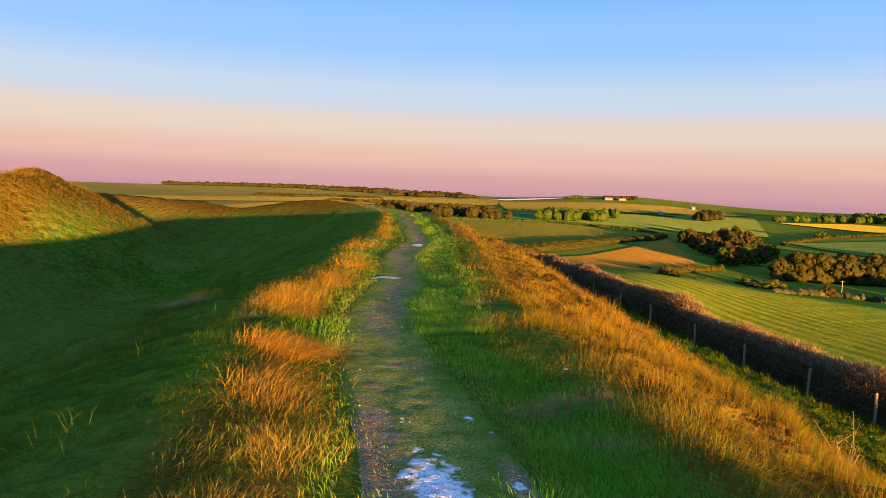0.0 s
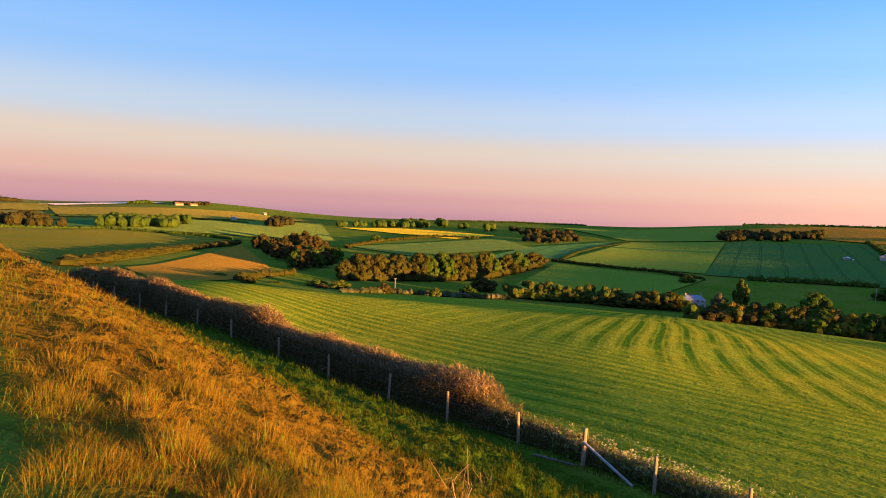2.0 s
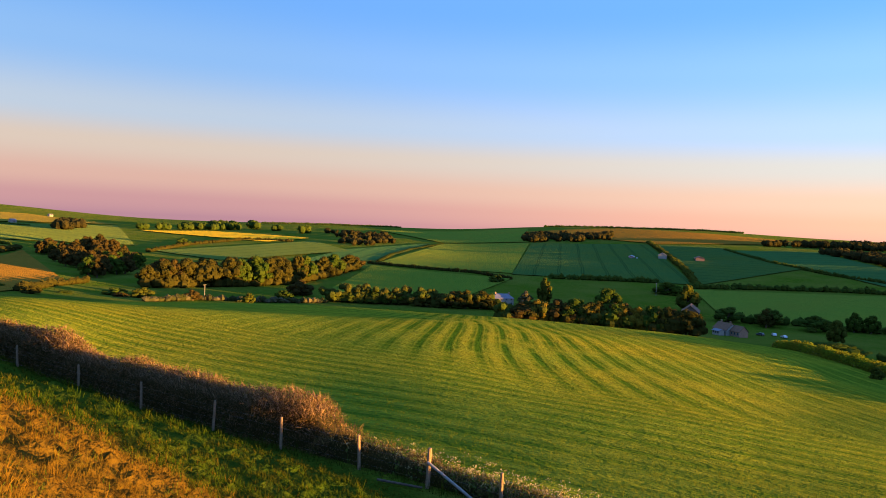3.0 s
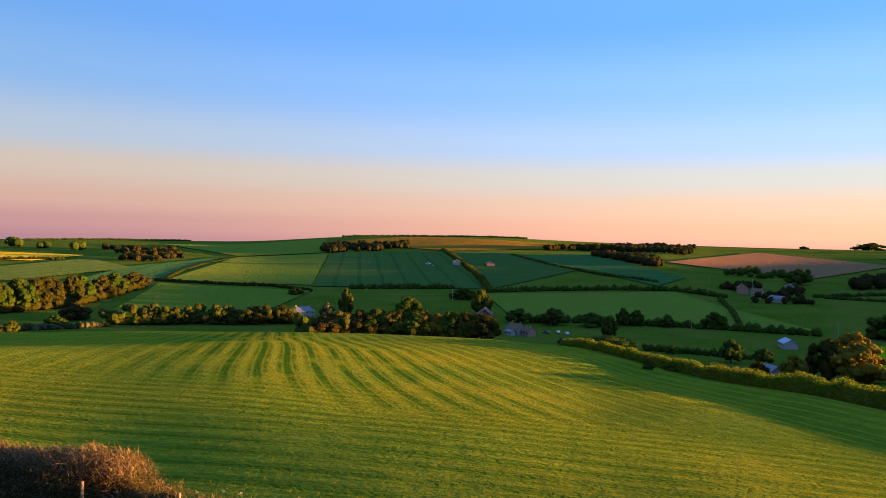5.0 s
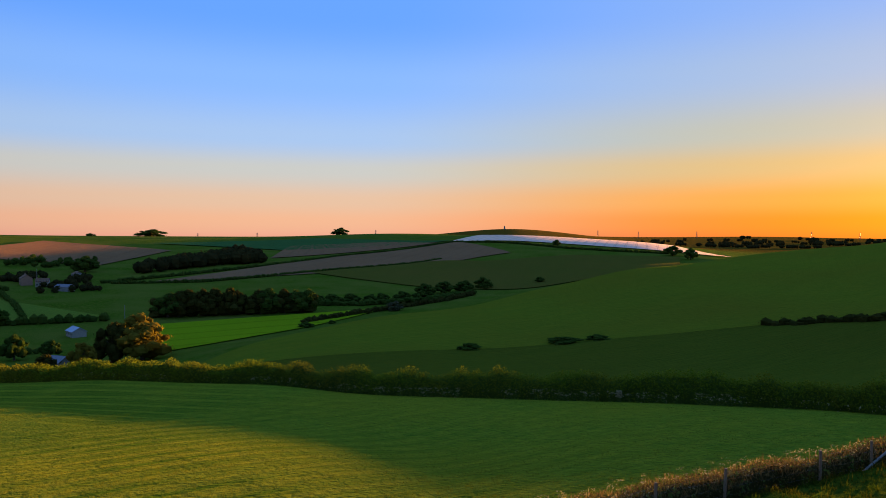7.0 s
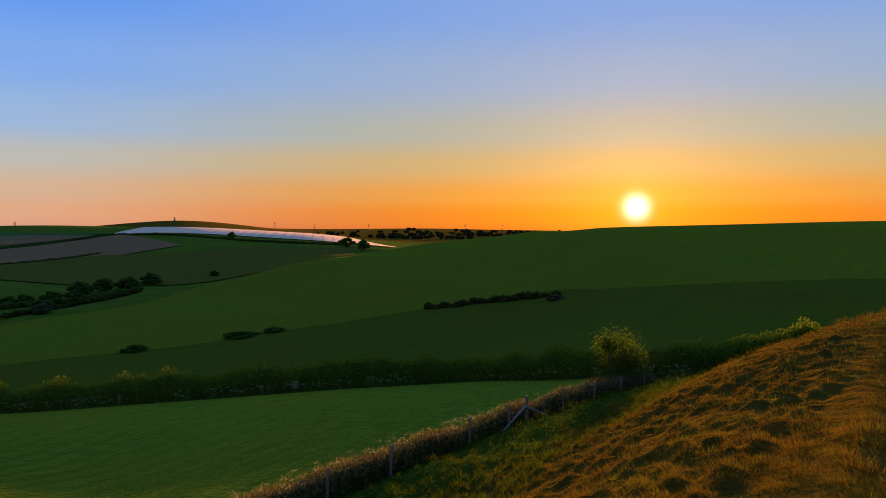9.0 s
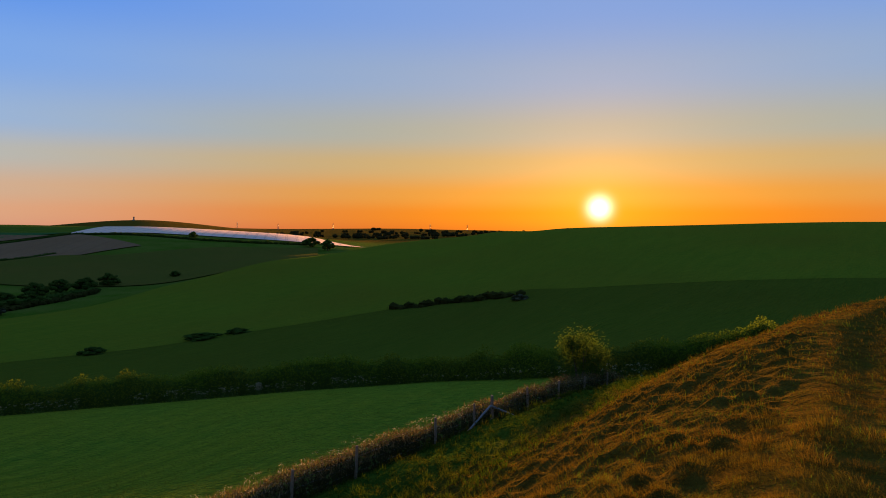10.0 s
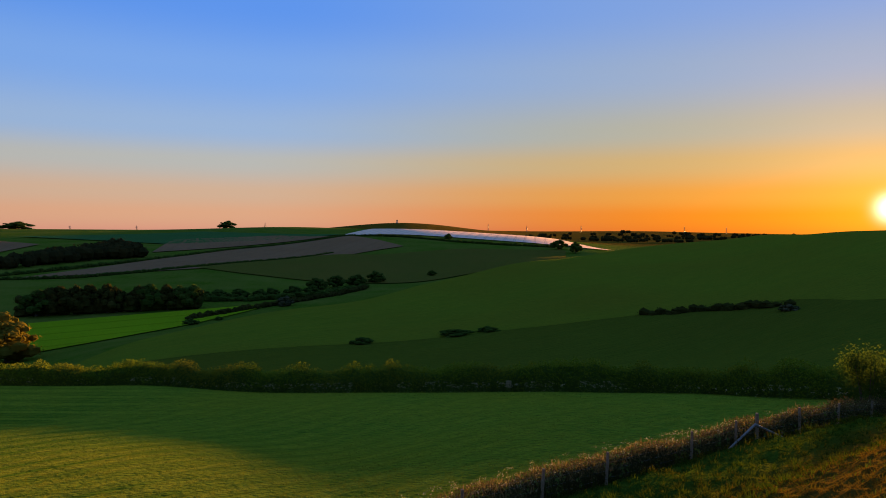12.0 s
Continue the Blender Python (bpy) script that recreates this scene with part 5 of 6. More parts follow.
blades("path_grass", 340000, lambda x, y: bare_of(x, y) * (0.35 + 0.65 * step(0.3, 0.6, vnoise(x * 2.2, y * 1.1, 41))) * (0.35 + 0.65 * step(0.1, 0.55, np.abs(off_path(x, y)))) * (1 - step(0.5, 0.85, np.abs(off_path(x, y)))) * step(-0.6, -0.4, off_path(x, y)) * fade(x, y),
       lambda x, y: 0.015 + 0.03 * step(0.2, 0.7, np.abs(off_path(x, y))), 0.0034, GRASS_TROD, 1, "short trodden grass along the path", 1.2, r1=45.0, sweep=(-60, 20), tufted=0.0, base=0.03)
blades("path_edge_grass", 480000, lambda x, y: bare_of(x, y) * np.where(off_path(x, y) > 0, 1.0, 0.4 - 0.15 * step(4.5, 6.5, y)) * step(0.26, 0.50, np.abs(off_path(x, y)) + 0.3 * (vnoise(x * 4, y * 3, 46) - 0.5)) * (1 - step(0.95, 1.3, np.abs(off_path(x, y)))) * fade(x, y),
       lambda x, y: 0.035 + 0.06 * vnoise(x * 2.7, y * 2.2, 44), 0.0026, GRASS_LUSH, 14, "short green grass at the edges of the path", 0.9, r1=60.0, sweep=(-70, 30), tufted=0.2, base=0.02)
blades("verge_grass", 800000, lambda x, y: zone(0.45, 0.75, 0.95, 1.35)(x + 0.3 * step(4, 9, y), y) * (1 - 0.6 * step(6, 13, y)), lambda x, y: (0.05 + 0.085 * vnoise(x * 1.6, y * 1.3, 43)) * (1 - 0.35 * step(3.5, 8, y)), 0.0028, GRASS_LUSH, 2, "lush green grass beside the path", 1.6, sweep=(-35, 120), tufted=0.3, base=0.02, wind=(-0.25, 0.45))
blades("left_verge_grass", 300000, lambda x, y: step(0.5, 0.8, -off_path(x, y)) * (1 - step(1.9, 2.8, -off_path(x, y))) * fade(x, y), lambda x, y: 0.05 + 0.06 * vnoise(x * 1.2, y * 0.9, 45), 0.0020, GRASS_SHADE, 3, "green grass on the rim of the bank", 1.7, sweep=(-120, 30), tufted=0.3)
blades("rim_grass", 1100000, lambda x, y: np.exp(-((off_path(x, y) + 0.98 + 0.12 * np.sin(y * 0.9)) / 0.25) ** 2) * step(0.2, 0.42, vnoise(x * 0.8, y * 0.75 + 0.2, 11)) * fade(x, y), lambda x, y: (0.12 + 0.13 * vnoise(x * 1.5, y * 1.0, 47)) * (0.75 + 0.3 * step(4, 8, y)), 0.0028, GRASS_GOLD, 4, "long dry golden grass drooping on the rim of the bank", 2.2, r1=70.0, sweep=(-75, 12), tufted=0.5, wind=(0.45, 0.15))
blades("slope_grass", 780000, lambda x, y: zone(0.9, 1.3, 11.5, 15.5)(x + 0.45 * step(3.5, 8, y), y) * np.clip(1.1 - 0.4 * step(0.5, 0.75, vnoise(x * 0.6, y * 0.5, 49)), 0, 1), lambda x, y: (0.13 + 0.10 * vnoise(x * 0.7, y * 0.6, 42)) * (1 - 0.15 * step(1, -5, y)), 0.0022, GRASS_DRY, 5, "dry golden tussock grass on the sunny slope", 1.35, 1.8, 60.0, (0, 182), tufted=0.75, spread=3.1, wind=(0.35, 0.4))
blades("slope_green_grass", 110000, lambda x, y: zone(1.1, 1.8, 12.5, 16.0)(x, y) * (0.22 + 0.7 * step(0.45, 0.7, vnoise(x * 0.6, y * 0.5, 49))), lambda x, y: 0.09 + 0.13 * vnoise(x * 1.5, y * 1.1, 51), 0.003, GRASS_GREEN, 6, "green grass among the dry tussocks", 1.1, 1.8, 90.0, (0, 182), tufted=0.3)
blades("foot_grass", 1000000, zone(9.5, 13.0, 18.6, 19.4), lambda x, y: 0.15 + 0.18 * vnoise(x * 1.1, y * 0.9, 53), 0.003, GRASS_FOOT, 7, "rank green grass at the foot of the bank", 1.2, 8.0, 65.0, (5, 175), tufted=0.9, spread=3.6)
blades("foot_straw", 36000, lambda x, y: zone(11.0, 13.0, 17.0, 18.4)(x, y) * step(0.55, 0.75, vnoise(x * 0.7, y * 0.7, 55)), lambda x, y: 0.22 + 0.2 * vnoise(x * 1.1, y * 0.9, 57), 0.003, GRASS_DRY, 8, "dry stems in the rank grass", 0.9, 8.0, 90.0, (5, 175))
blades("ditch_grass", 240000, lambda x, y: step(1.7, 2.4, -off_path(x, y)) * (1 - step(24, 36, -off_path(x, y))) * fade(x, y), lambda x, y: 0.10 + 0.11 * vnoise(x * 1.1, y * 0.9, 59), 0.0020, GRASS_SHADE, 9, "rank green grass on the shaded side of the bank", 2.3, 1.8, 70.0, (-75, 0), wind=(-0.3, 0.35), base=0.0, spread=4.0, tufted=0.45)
blades("ditch_straw", 7000, lambda x, y: step(2.0, 2.8, -off_path(x, y)) * (1 - step(8, 16, -off_path(x, y))) * fade(x, y) * step(0.66, 0.76, vnoise(x * 0.9, y * 0.9, 61)), lambda x, y: 0.11 + 0.09 * vnoise(x * 1.1, y * 0.9, 63), 0.0018, GRASS_STRAW, 10, "pale seed heads in the shaded grass", 1.5, 1.8, 60.0, (-120, 8))

# bleached tufts beside the path and on the shaded side: place and size
TUFTS = ((0.66, 4.35, 0.13), (0.9, 4.5, 0.14), (1.08, 4.62, 0.1), (0.98, 3.7, 0.09), (0.45, 7.4, 0.12), (0.5, 8.6, 0.1), (-1.85, 6.9, 0.10), (-3.1, 8.8, 0.22), (-4.9, 10.9, 0.26), (-3.9, 8.2, 0.16))


def in_tufts(x, y):
    return np.clip(sum(np.exp(-((x - a) ** 2 + ((y - b) * 1.4) ** 2) / c ** 2) for a, b, c in TUFTS), 0, 1)


blades("bleached_tufts", 700000, in_tufts, lambda x, y: 0.08 + 0.08 * vnoise(x * 5, y * 5, 71), 0.0022, GRASS_STRAW, 16, "bleached tufts of dry grass beside the path", 2.2, 2.5, 10.0, (-50, 25), tufted=0.1, base=0.01, wind=(-0.4, 0.35))

blades("crest_grass", 45000, lambda x, y: ((np.hypot(x - 0.3, y - 0.3) < 1.9) | (y < 0.2)) * step(0.35, 0.6, np.abs(off_path(x, y))) * (1 - 0.9 * step(1.1, 1.6, off_path(x, y))) * fade(x, y), lambda x, y: 0.07 + 0.09 * vnoise(x * 1.1, y * 0.9, 69), 0.0035, GRASS_DRY, 15, "dry grass on the crest of the bank", 1.2, 0.25, 60.0, (95, 330), tufted=0.2, base=0.02)


def in_field(x, y):
    """Inside the cereal, thinner in its wheelings."""
    r, b = np.hypot(x - CX, y - CY), np.degrees(np.arctan2(x - CX, y - CY))
    edge = monotone([8, 20, 33, 42, 57, 68, 75, 78, 84, 92, 106, 118, 134, 145, 156], [105, 210, 255, 240, 218, 196, 176, 146, 122, 102, 84, 71, 64, 63, 58], np.clip(b, 8, 156))
    return ((x > fence_x(y) + 1.6) & (r < edge) & (b > 8) & (b < 156)) * 1.0


def wheelings(x, y):
    wob = 0.4 * np.sin(x * 0.075 + y * 0.05)
    inner = step(64, 84, x + 0.18 * y + 13)
    d = np.abs((x * 0.629 - y * 0.777 + wob + 1.7) % 3.4 - 1.7)
    h = np.abs((x + 0.22 * y + wob + 1.45) % 2.9 - 1.45)
    return 1 - inner * (d > 1.15) * 0.8 - (1 - inner) * (h > 0.9) * 0.85


blades("cereal", 560000, lambda x, y: in_field(x, y) * wheelings(x, y), lambda x, y: 0.14 + 0.04 * vnoise(x * 0.3, y * 0.3, 65), 0.0075, BLADE_CROP, 11, "young cereal blades in drilled rows", 0.5, 17.0, 200.0, (5, 160), "crop", False, tufted=0.0, spread=5.0)


blades("bank_grass", 300000, lambda x, y: step(20, 24, -x) * step(40, 48, y) * (1 - step(48, 56, -x)) * (1 - step(70, 80, y)), lambda x, y: 0.12 + 0.18 * vnoise(x * 1.1, y * 0.9, 67), 0.0030, GRASS_DRY, 13, "dry golden grass on the second bank", 0.8, 30.0, 150.0, (-50, -12))


# ---- hedges, fence and flowers at the foot of the bank ----
def thorn_hedge():
    """The clipped thorn hedge behind the fence: body, leaves, and pale shoots on top."""
    rng = np.random.default_rng(71)
    y = np.linspace(26.5, 96, 40)
    pts = np.stack([fence_x(y) + 1.4 + 0.12 * np.sin(y), y], -1)
    top = new("thorn_hedge")
    # solid core in darker brown, shade put into the gaps between leaves
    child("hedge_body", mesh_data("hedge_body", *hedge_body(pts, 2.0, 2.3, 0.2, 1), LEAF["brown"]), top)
    p, d, h = foliage_strip(pts, 2.05, 2.3, 105000, 0.07, rng, lumps=0.2, seed=1)
    child("leaves", mesh_data("leaves", *cards(p, 0.06 * np.maximum(1, d / 28), rng, far=True), LEAF["thorn"]), top)
    p, d, h = foliage_strip(pts, 2.05, 2.1, 44000, 0.07, rng, lumps=0.2, seed=1)
    ground_z = height(p[:, 0], p[:, 1])
    p = p[(p[:, 2] - ground_z) > 1.35]
    n = len(p)
    tip = p + np.stack([rng.normal(-0.06, 0.12, n), rng.normal(0.05, 0.12, n), rng.uniform(0.08, 0.34, n)], -1)
    w = np.stack([rng.normal(0, 0.008, n), rng.normal(0, 0.008, n), np.zeros(n)], -1)
    v = np.stack([p - w, p + w, tip], 1).reshape(-1, 3)
    child("shoot_growth", mesh_data("shoot_growth", v, np.arange(3 * n).reshape(-1, 3), TWIG), top, "pale pinkish bare shoots")
    p, d, h = foliage_strip(pts, 2.05, 2.3, 14000, 0.07, rng, lumps=0.2, seed=1)
    n = len(p)
    tip = p + rng.normal(0, 0.16, (n, 3))
    w = rng.normal(0, 0.005, (n, 3))
    v = np.stack([p - w, p + w, tip], 1).reshape(-1, 3)
    child("twig_growth", mesh_data("twig_growth", v, np.arange(3 * n).reshape(-1, 3), TWIG), top)
    tagged(top, "clipped brown thorn hedge with pale shoots behind the fence", "hedge")


thorn_hedge()


HEDGE_HIGH = (2.4, 2.5, 2.6, 2.6, 2.5, 2.3, 2.0, 1.9)


def south_hedge():
    """The bushy green hedge along the field's lower side."""
    rng = np.random.default_rng(73)
    b = np.linspace(173, 74.5, 66)
    r = monotone(HEDGE_B, HEDGE_R, b)
    pts = np.stack([CX + r * np.sin(np.radians(b)), CY + r * np.cos(np.radians(b))], -1)
    top = new("bushy_hedge")
    # inner core coloured dark, so gaps between the leaves read as shaded
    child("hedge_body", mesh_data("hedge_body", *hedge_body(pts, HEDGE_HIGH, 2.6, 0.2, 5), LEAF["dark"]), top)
    p, d, h = foliage_strip(pts, HEDGE_HIGH, 2.8, 70000, 0.12, rng, lumps=0.2, seed=5)
    child("leaves", mesh_data("leaves", *cards(p, 0.19 * np.maximum(1, d / 75), rng), LEAF["lush"]), top)
    p, d, h = foliage_strip(pts, HEDGE_HIGH, 3.0, 9000, 0.12, rng, lumps=0.2, seed=5)
    low = (p[:, 2] - height(p[:, 0], p[:, 1]) < 0.95) & (vnoise(p[:, 0] * 0.25, p[:, 1] * 0.25, 75) > 0.5)
    child("blossom", mesh_data("blossom", *cards(p[low], 0.16 * np.ones(low.sum()), rng), UMBEL), top, "white cow parsley along its foot")
    tagged(top, "bushy green field hedge with white flowers at its foot", "hedge")
    return pts


SOUTH_HEDGE = south_hedge()


def bramble_strip(y0, y1, high, wide, n, seed, label):
    """Low scrub that has grown up along the fence."""
    rng = np.random.default_rng(seed)
    y = np.linspace(y0, y1, 24)
    high = np.array(high)
    pts = np.stack([fence_x(y) + 0.75 + 0.1 * np.sin(y * 1.7), y], -1)
    top = new("bramble_strip")
    # added inner mass; its darker colour paints shade among the brambles
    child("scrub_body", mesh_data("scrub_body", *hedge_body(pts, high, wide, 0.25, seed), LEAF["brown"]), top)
    p, d, h = foliage_strip(pts, high * 1.05, wide * 1.1, n, 0.07, rng, lumps=0.25, seed=seed)
    child("foliage", mesh_data("foliage", *cards(p, 0.075 * np.maximum(1, d / 30), rng), LEAF["bramble"]), top)
    p, d, h = foliage_strip(pts, high * 1.05, wide, n // 3, 0.07, rng, lumps=0.25, seed=seed)
    p = p[p[:, 2] - height(p[:, 0], p[:, 1]) > h * 0.5]
    k = len(p)
    tip = p + np.stack([rng.normal(0, 0.1, k), rng.normal(0, 0.1, k), rng.uniform(0.08, 0.32, k)], -1)
    w = np.stack([rng.normal(0, 0.012, k), rng.normal(0, 0.012, k), np.zeros(k)], -1)
    child("shoot_growth", mesh_data("shoot_growth", np.stack([p - w, p + w, tip], 1).reshape(-1, 3), np.arange(3 * k).reshape(-1, 3), GRASS_STEM), top, "pale dry stems")
    tagged(top, label, "bramble scrub")


bramble_strip(-44.0, 2.5, (1.25, 1.15, 1.0, 0.95, 0.85, 0.7, 0.5), 1.5, 30000, 77, "low brown bramble scrub grown along the fence")
bramble_strip(2.0, 27.5, (0.45, 0.45, 0.5, 0.5, 0.6, 0.7, 1.25), 1.1, 15000, 78, "low rough scrub along the fence beyond the hedge")


def stake(name, w, h, mat, parent, lean=(0.0, 0.0)):
    bm = bmesh.new()
    bmesh.ops.create_cone(bm, cap_ends=True, segments=9, radius1=w, radius2=w * 0.92, depth=h)
    bmesh.ops.translate(bm, verts=bm.verts, vec=(0, 0, h / 2 - 0.15))
    for v in bm.verts:
        v.co.x += lean[0] * v.co.z
        v.co.y += lean[1] * v.co.z
    bmesh.ops.bevel(bm, geom=[e for e in bm.edges if all(v.co.z > h * 0.5 for v in e.verts)], offset=w * 0.15, segments=1, affect="EDGES")
    return part(name, bm, mat, parent)


def bar(p, q, r, sides=6):
    bm = bmesh.new()
    v, f = limb(p, q, r, r * 0.9, sides)
    vs = [bm.verts.new(c) for c in v]
    for t in f:
        bm.faces.new([vs[i] for i in t])
    bm.faces.new(vs[:sides][::-1])
    bm.faces.new(vs[sides:])
    return bm


def stock_fence():
    """Posts, strained wires and two braced strainers."""
    top = new("stock_fence")
    rng = random.Random(8)
    places = [21.4]
    for gap in (3.1, 3.85, 3.75, 4.95, 5.2, 6.1, 5.4, 6.0, 6.0, 7.5, 7.5, 8.0):
        places.append(places[-1] + gap)
    y = 21.4
    for gap in (3.1, 3.3, 3.4, 3.6, 3.5, 3.5, 3.4, 3.6, 3.5, 3.6, 3.4, 5.1, 3.0, 1.6, 3.6, 3.6, 3.6, 3.6):
        y -= gap
        places.append(y)
    places.sort()
    tops = []
    for y in places:
        x = float(fence_x(y))
        strainer = abs(y - 21.4) < 0.1 or abs(y + 26.2) < 0.7
        post = stake("post", 0.085 if strainer else 0.062, 1.6 if strainer else 1.48, WOOD, top, (rng.uniform(-0.04, 0.04), rng.uniform(-0.04, 0.04)))
        post.location = (x, y, at(x, y))
        tops.append((x, y, at(x, y)))
    for level in (0.3, 0.6, 0.9, 1.12):
        for a, b in zip(tops, tops[1:]):
            part("wire", bar((a[0] - 0.06, a[1], a[2] + level), (b[0] - 0.06, b[1], b[2] + level), 0.0013, 4), WIRE, top)
    for y0, y1, mat in ((21.4, 19.1, WOOD_GREY), (-26.0, -28.2, WOOD_GREY), (-26.0, -23.8, WOOD_GREY)):
        x0, x1 = float(fence_x(y0)), float(fence_x(y1))
        part("brace", bar((x0 - 0.03, y0, at(x0, y0) + 0.95), (x1 - 0.1, y1, at(x1, y1) + 0.05), 0.055, 8), mat, top, "grey weathered diagonal brace")
    tagged(top, "wire stock fence on round wooden posts below the bank", "fence")


stock_fence()


def fallen_rail():
    z = at(18.6, 22.0)
    ob = part("fallen_rail", bar((18.3, 22.9, z + 0.12), (18.95, 21.3, z + 0.1), 0.05, 8), BARK, None)
    tagged(ob, "brown wooden rail lying in the grass by the fence", "rail")


fallen_rail()


def umbels(name, n, place, seed, label, high=0.75, size=0.055):
    """White umbels on thin branching stems."""
    rng = np.random.default_rng(seed)
    x, y = place(rng, n)
    z = height(x, y)
    h = high * rng.uniform(0.6, 1.2, n)
    top = new(name)
    lx, ly = rng.normal(0, 0.07, n), rng.normal(0, 0.07, n)
    w = 0.008
    tip = np.stack([x + lx, y + ly, z + h], -1)
    foot = np.stack([x, y, z], -1)
    v = np.stack([foot - [w, 0, 0], foot + [w, 0, 0], tip], 1).reshape(-1, 3)
    leaf = cards(np.concatenate([foot + (tip - foot) * rng.uniform(0.1, 0.75, (n, 1)) + rng.normal(0, 0.07, (n, 3)) for _ in range(6)]), 0.16 * np.ones(6 * n), rng)
    child("stem_growth", mesh_data("stem_growth", *join((v, np.arange(3 * n).reshape(-1, 3)), leaf), STEM), top)
    heads = np.concatenate([tip + np.stack([rng.normal(0, 0.085, n), rng.normal(0, 0.085, n), rng.normal(0, 0.035, n)], -1) for _ in range(9)])
    child("flowers", mesh_data("flowers", *cards(heads, size * np.ones(len(heads)), rng), UMBEL), top)
    tagged(top, label, "wildflowers", kind="stuff")


def by_fence(y0, y1, d0, d1):
    def place(rng, n):
        y = rng.uniform(y0, y1, n)
        return fence_x(y) + rng.uniform(d0, d1, n), y
    return place


def by_hedge(rng, n):
    """Along the hedge's field side."""
    t = rng.uniform(0.02, 0.85, n) * (len(SOUTH_HEDGE) - 1)
    i = t.astype(int)
    q = SOUTH_HEDGE[i] + (SOUTH_HEDGE[i + 1] - SOUTH_HEDGE[i]) * (t - i)[:, None]
    d = q - [CX, CY]
    q = q - d / np.hypot(d[:, 0], d[:, 1])[:, None] * rng.uniform(1.5, 2.2, (n, 1))
    keep = vnoise(q[:, 0] * 0.2, q[:, 1] * 0.2, 75) > 0.3
    q[~keep] = q[keep][:1] if keep.any() else q[~keep]
    return q[:, 0], q[:, 1]


umbels("cow_parsley", 420, by_hedge, 85, "white cow parsley along the foot of the hedge", 0.95, 0.1)
umbels("cow_parsley", 460, by_fence(2, 25.5, 0.35, 2.1), 81, "white cow parsley in flower along the fence", 0.8, 0.06)
umbels("cow_parsley", 380, by_fence(-44, -3, 0.1, 1.5), 83, "white cow parsley in flower along the fence", 1.15)
blades("fence_grass", 260000, lambda x, y: ((x > fence_x(y) - 0.5) & (x < fence_x(y) + 1.7) & (y < 96) & (y > -48)) * (1 - 0.7 * (y > 27) * (x > fence_x(y) + 0.5)), lambda x, y: 0.35 + 0.4 * vnoise(x, y * 0.7, 85), 0.0035, GRASS_FOOT, 12, "tall rough grass along the fence", 0.5, 14.0, 90.0, (4, 175), "grass", False)


def elder_bush():
    """The tall bush where fence and hedge meet."""
    rng = np.random.default_rng(91)
    x0, y0 = 19.2, -40.3
    z0 = at(x0, y0)
    top = new("elder_bush")
    pieces, lobes = [], []
    for i in range(15):
        a = i * 2.4
        q = (math.cos(a) * rng.uniform(0.3, 1.5), math.sin(a) * rng.uniform(0.3, 1.5), rng.uniform(0.9, 4.0))
        pieces.append(limb((math.cos(a) * 0.15, math.sin(a) * 0.15, -0.1), q, 0.05, 0.012, 5))
        lobes.append(q)
    stems = child("stem_growth", mesh_data("stem_growth", *join(*pieces), BARK), top)
    pos = np.concatenate([np.array(q) + rng.normal(0, 1, (420, 3)) * [0.42, 0.42, 0.42] for q in lobes])
    pos = pos[pos[:, 2] > 0.3]
    child("leaves", mesh_data("leaves", *cards(pos, 0.13 * np.ones(len(pos)), rng), LEAF["green"]), top)
    top.location = (x0, y0, z0)
    tagged(top, "tall leafy elder bush in the fence line", "bush")


elder_bush()


def thorn_sapling(x, y, high, seed):
    """A small thorn bush in the slope's grass."""
    rng = np.random.default_rng(seed)
    top = new("thorn_sapling")
    pieces, pos = [], []
    for i in range(8):
        a = rng.uniform(0, 6.28)
        p = np.array([0, 0, 0.0])
        q = np.array([math.cos(a) * 0.22, math.sin(a) * 0.22, rng.uniform(0.4, 0.7)]) * high
        e = q + rng.normal(0, 0.16, 3) * high + [0, 0, 0.3 * high]
        pieces += [limb(p, q, 0.012, 0.007, 4), limb(q, e, 0.007, 0.003, 4)]
        pos.append(q + (e - q) * rng.uniform(-0.6, 1, (22, 1)) + rng.normal(0, 0.06, (22, 3)))
    child("stem_growth", mesh_data("stem_growth", *join(*pieces), TWIG), top)
    pos = np.concatenate(pos)
    child("leaves", mesh_data("leaves", *cards(pos, 0.05 * np.ones(len(pos)), rng), LEAF["yellow"]), top)
    top.location = (x, y, at(x, y))
    tagged(top, "small thorn sapling in the dry slope grass", "bush")


thorn_sapling(7.9, 13.2, 1.1, 95)
thorn_sapling(11.9, 17.6, 0.8, 96)


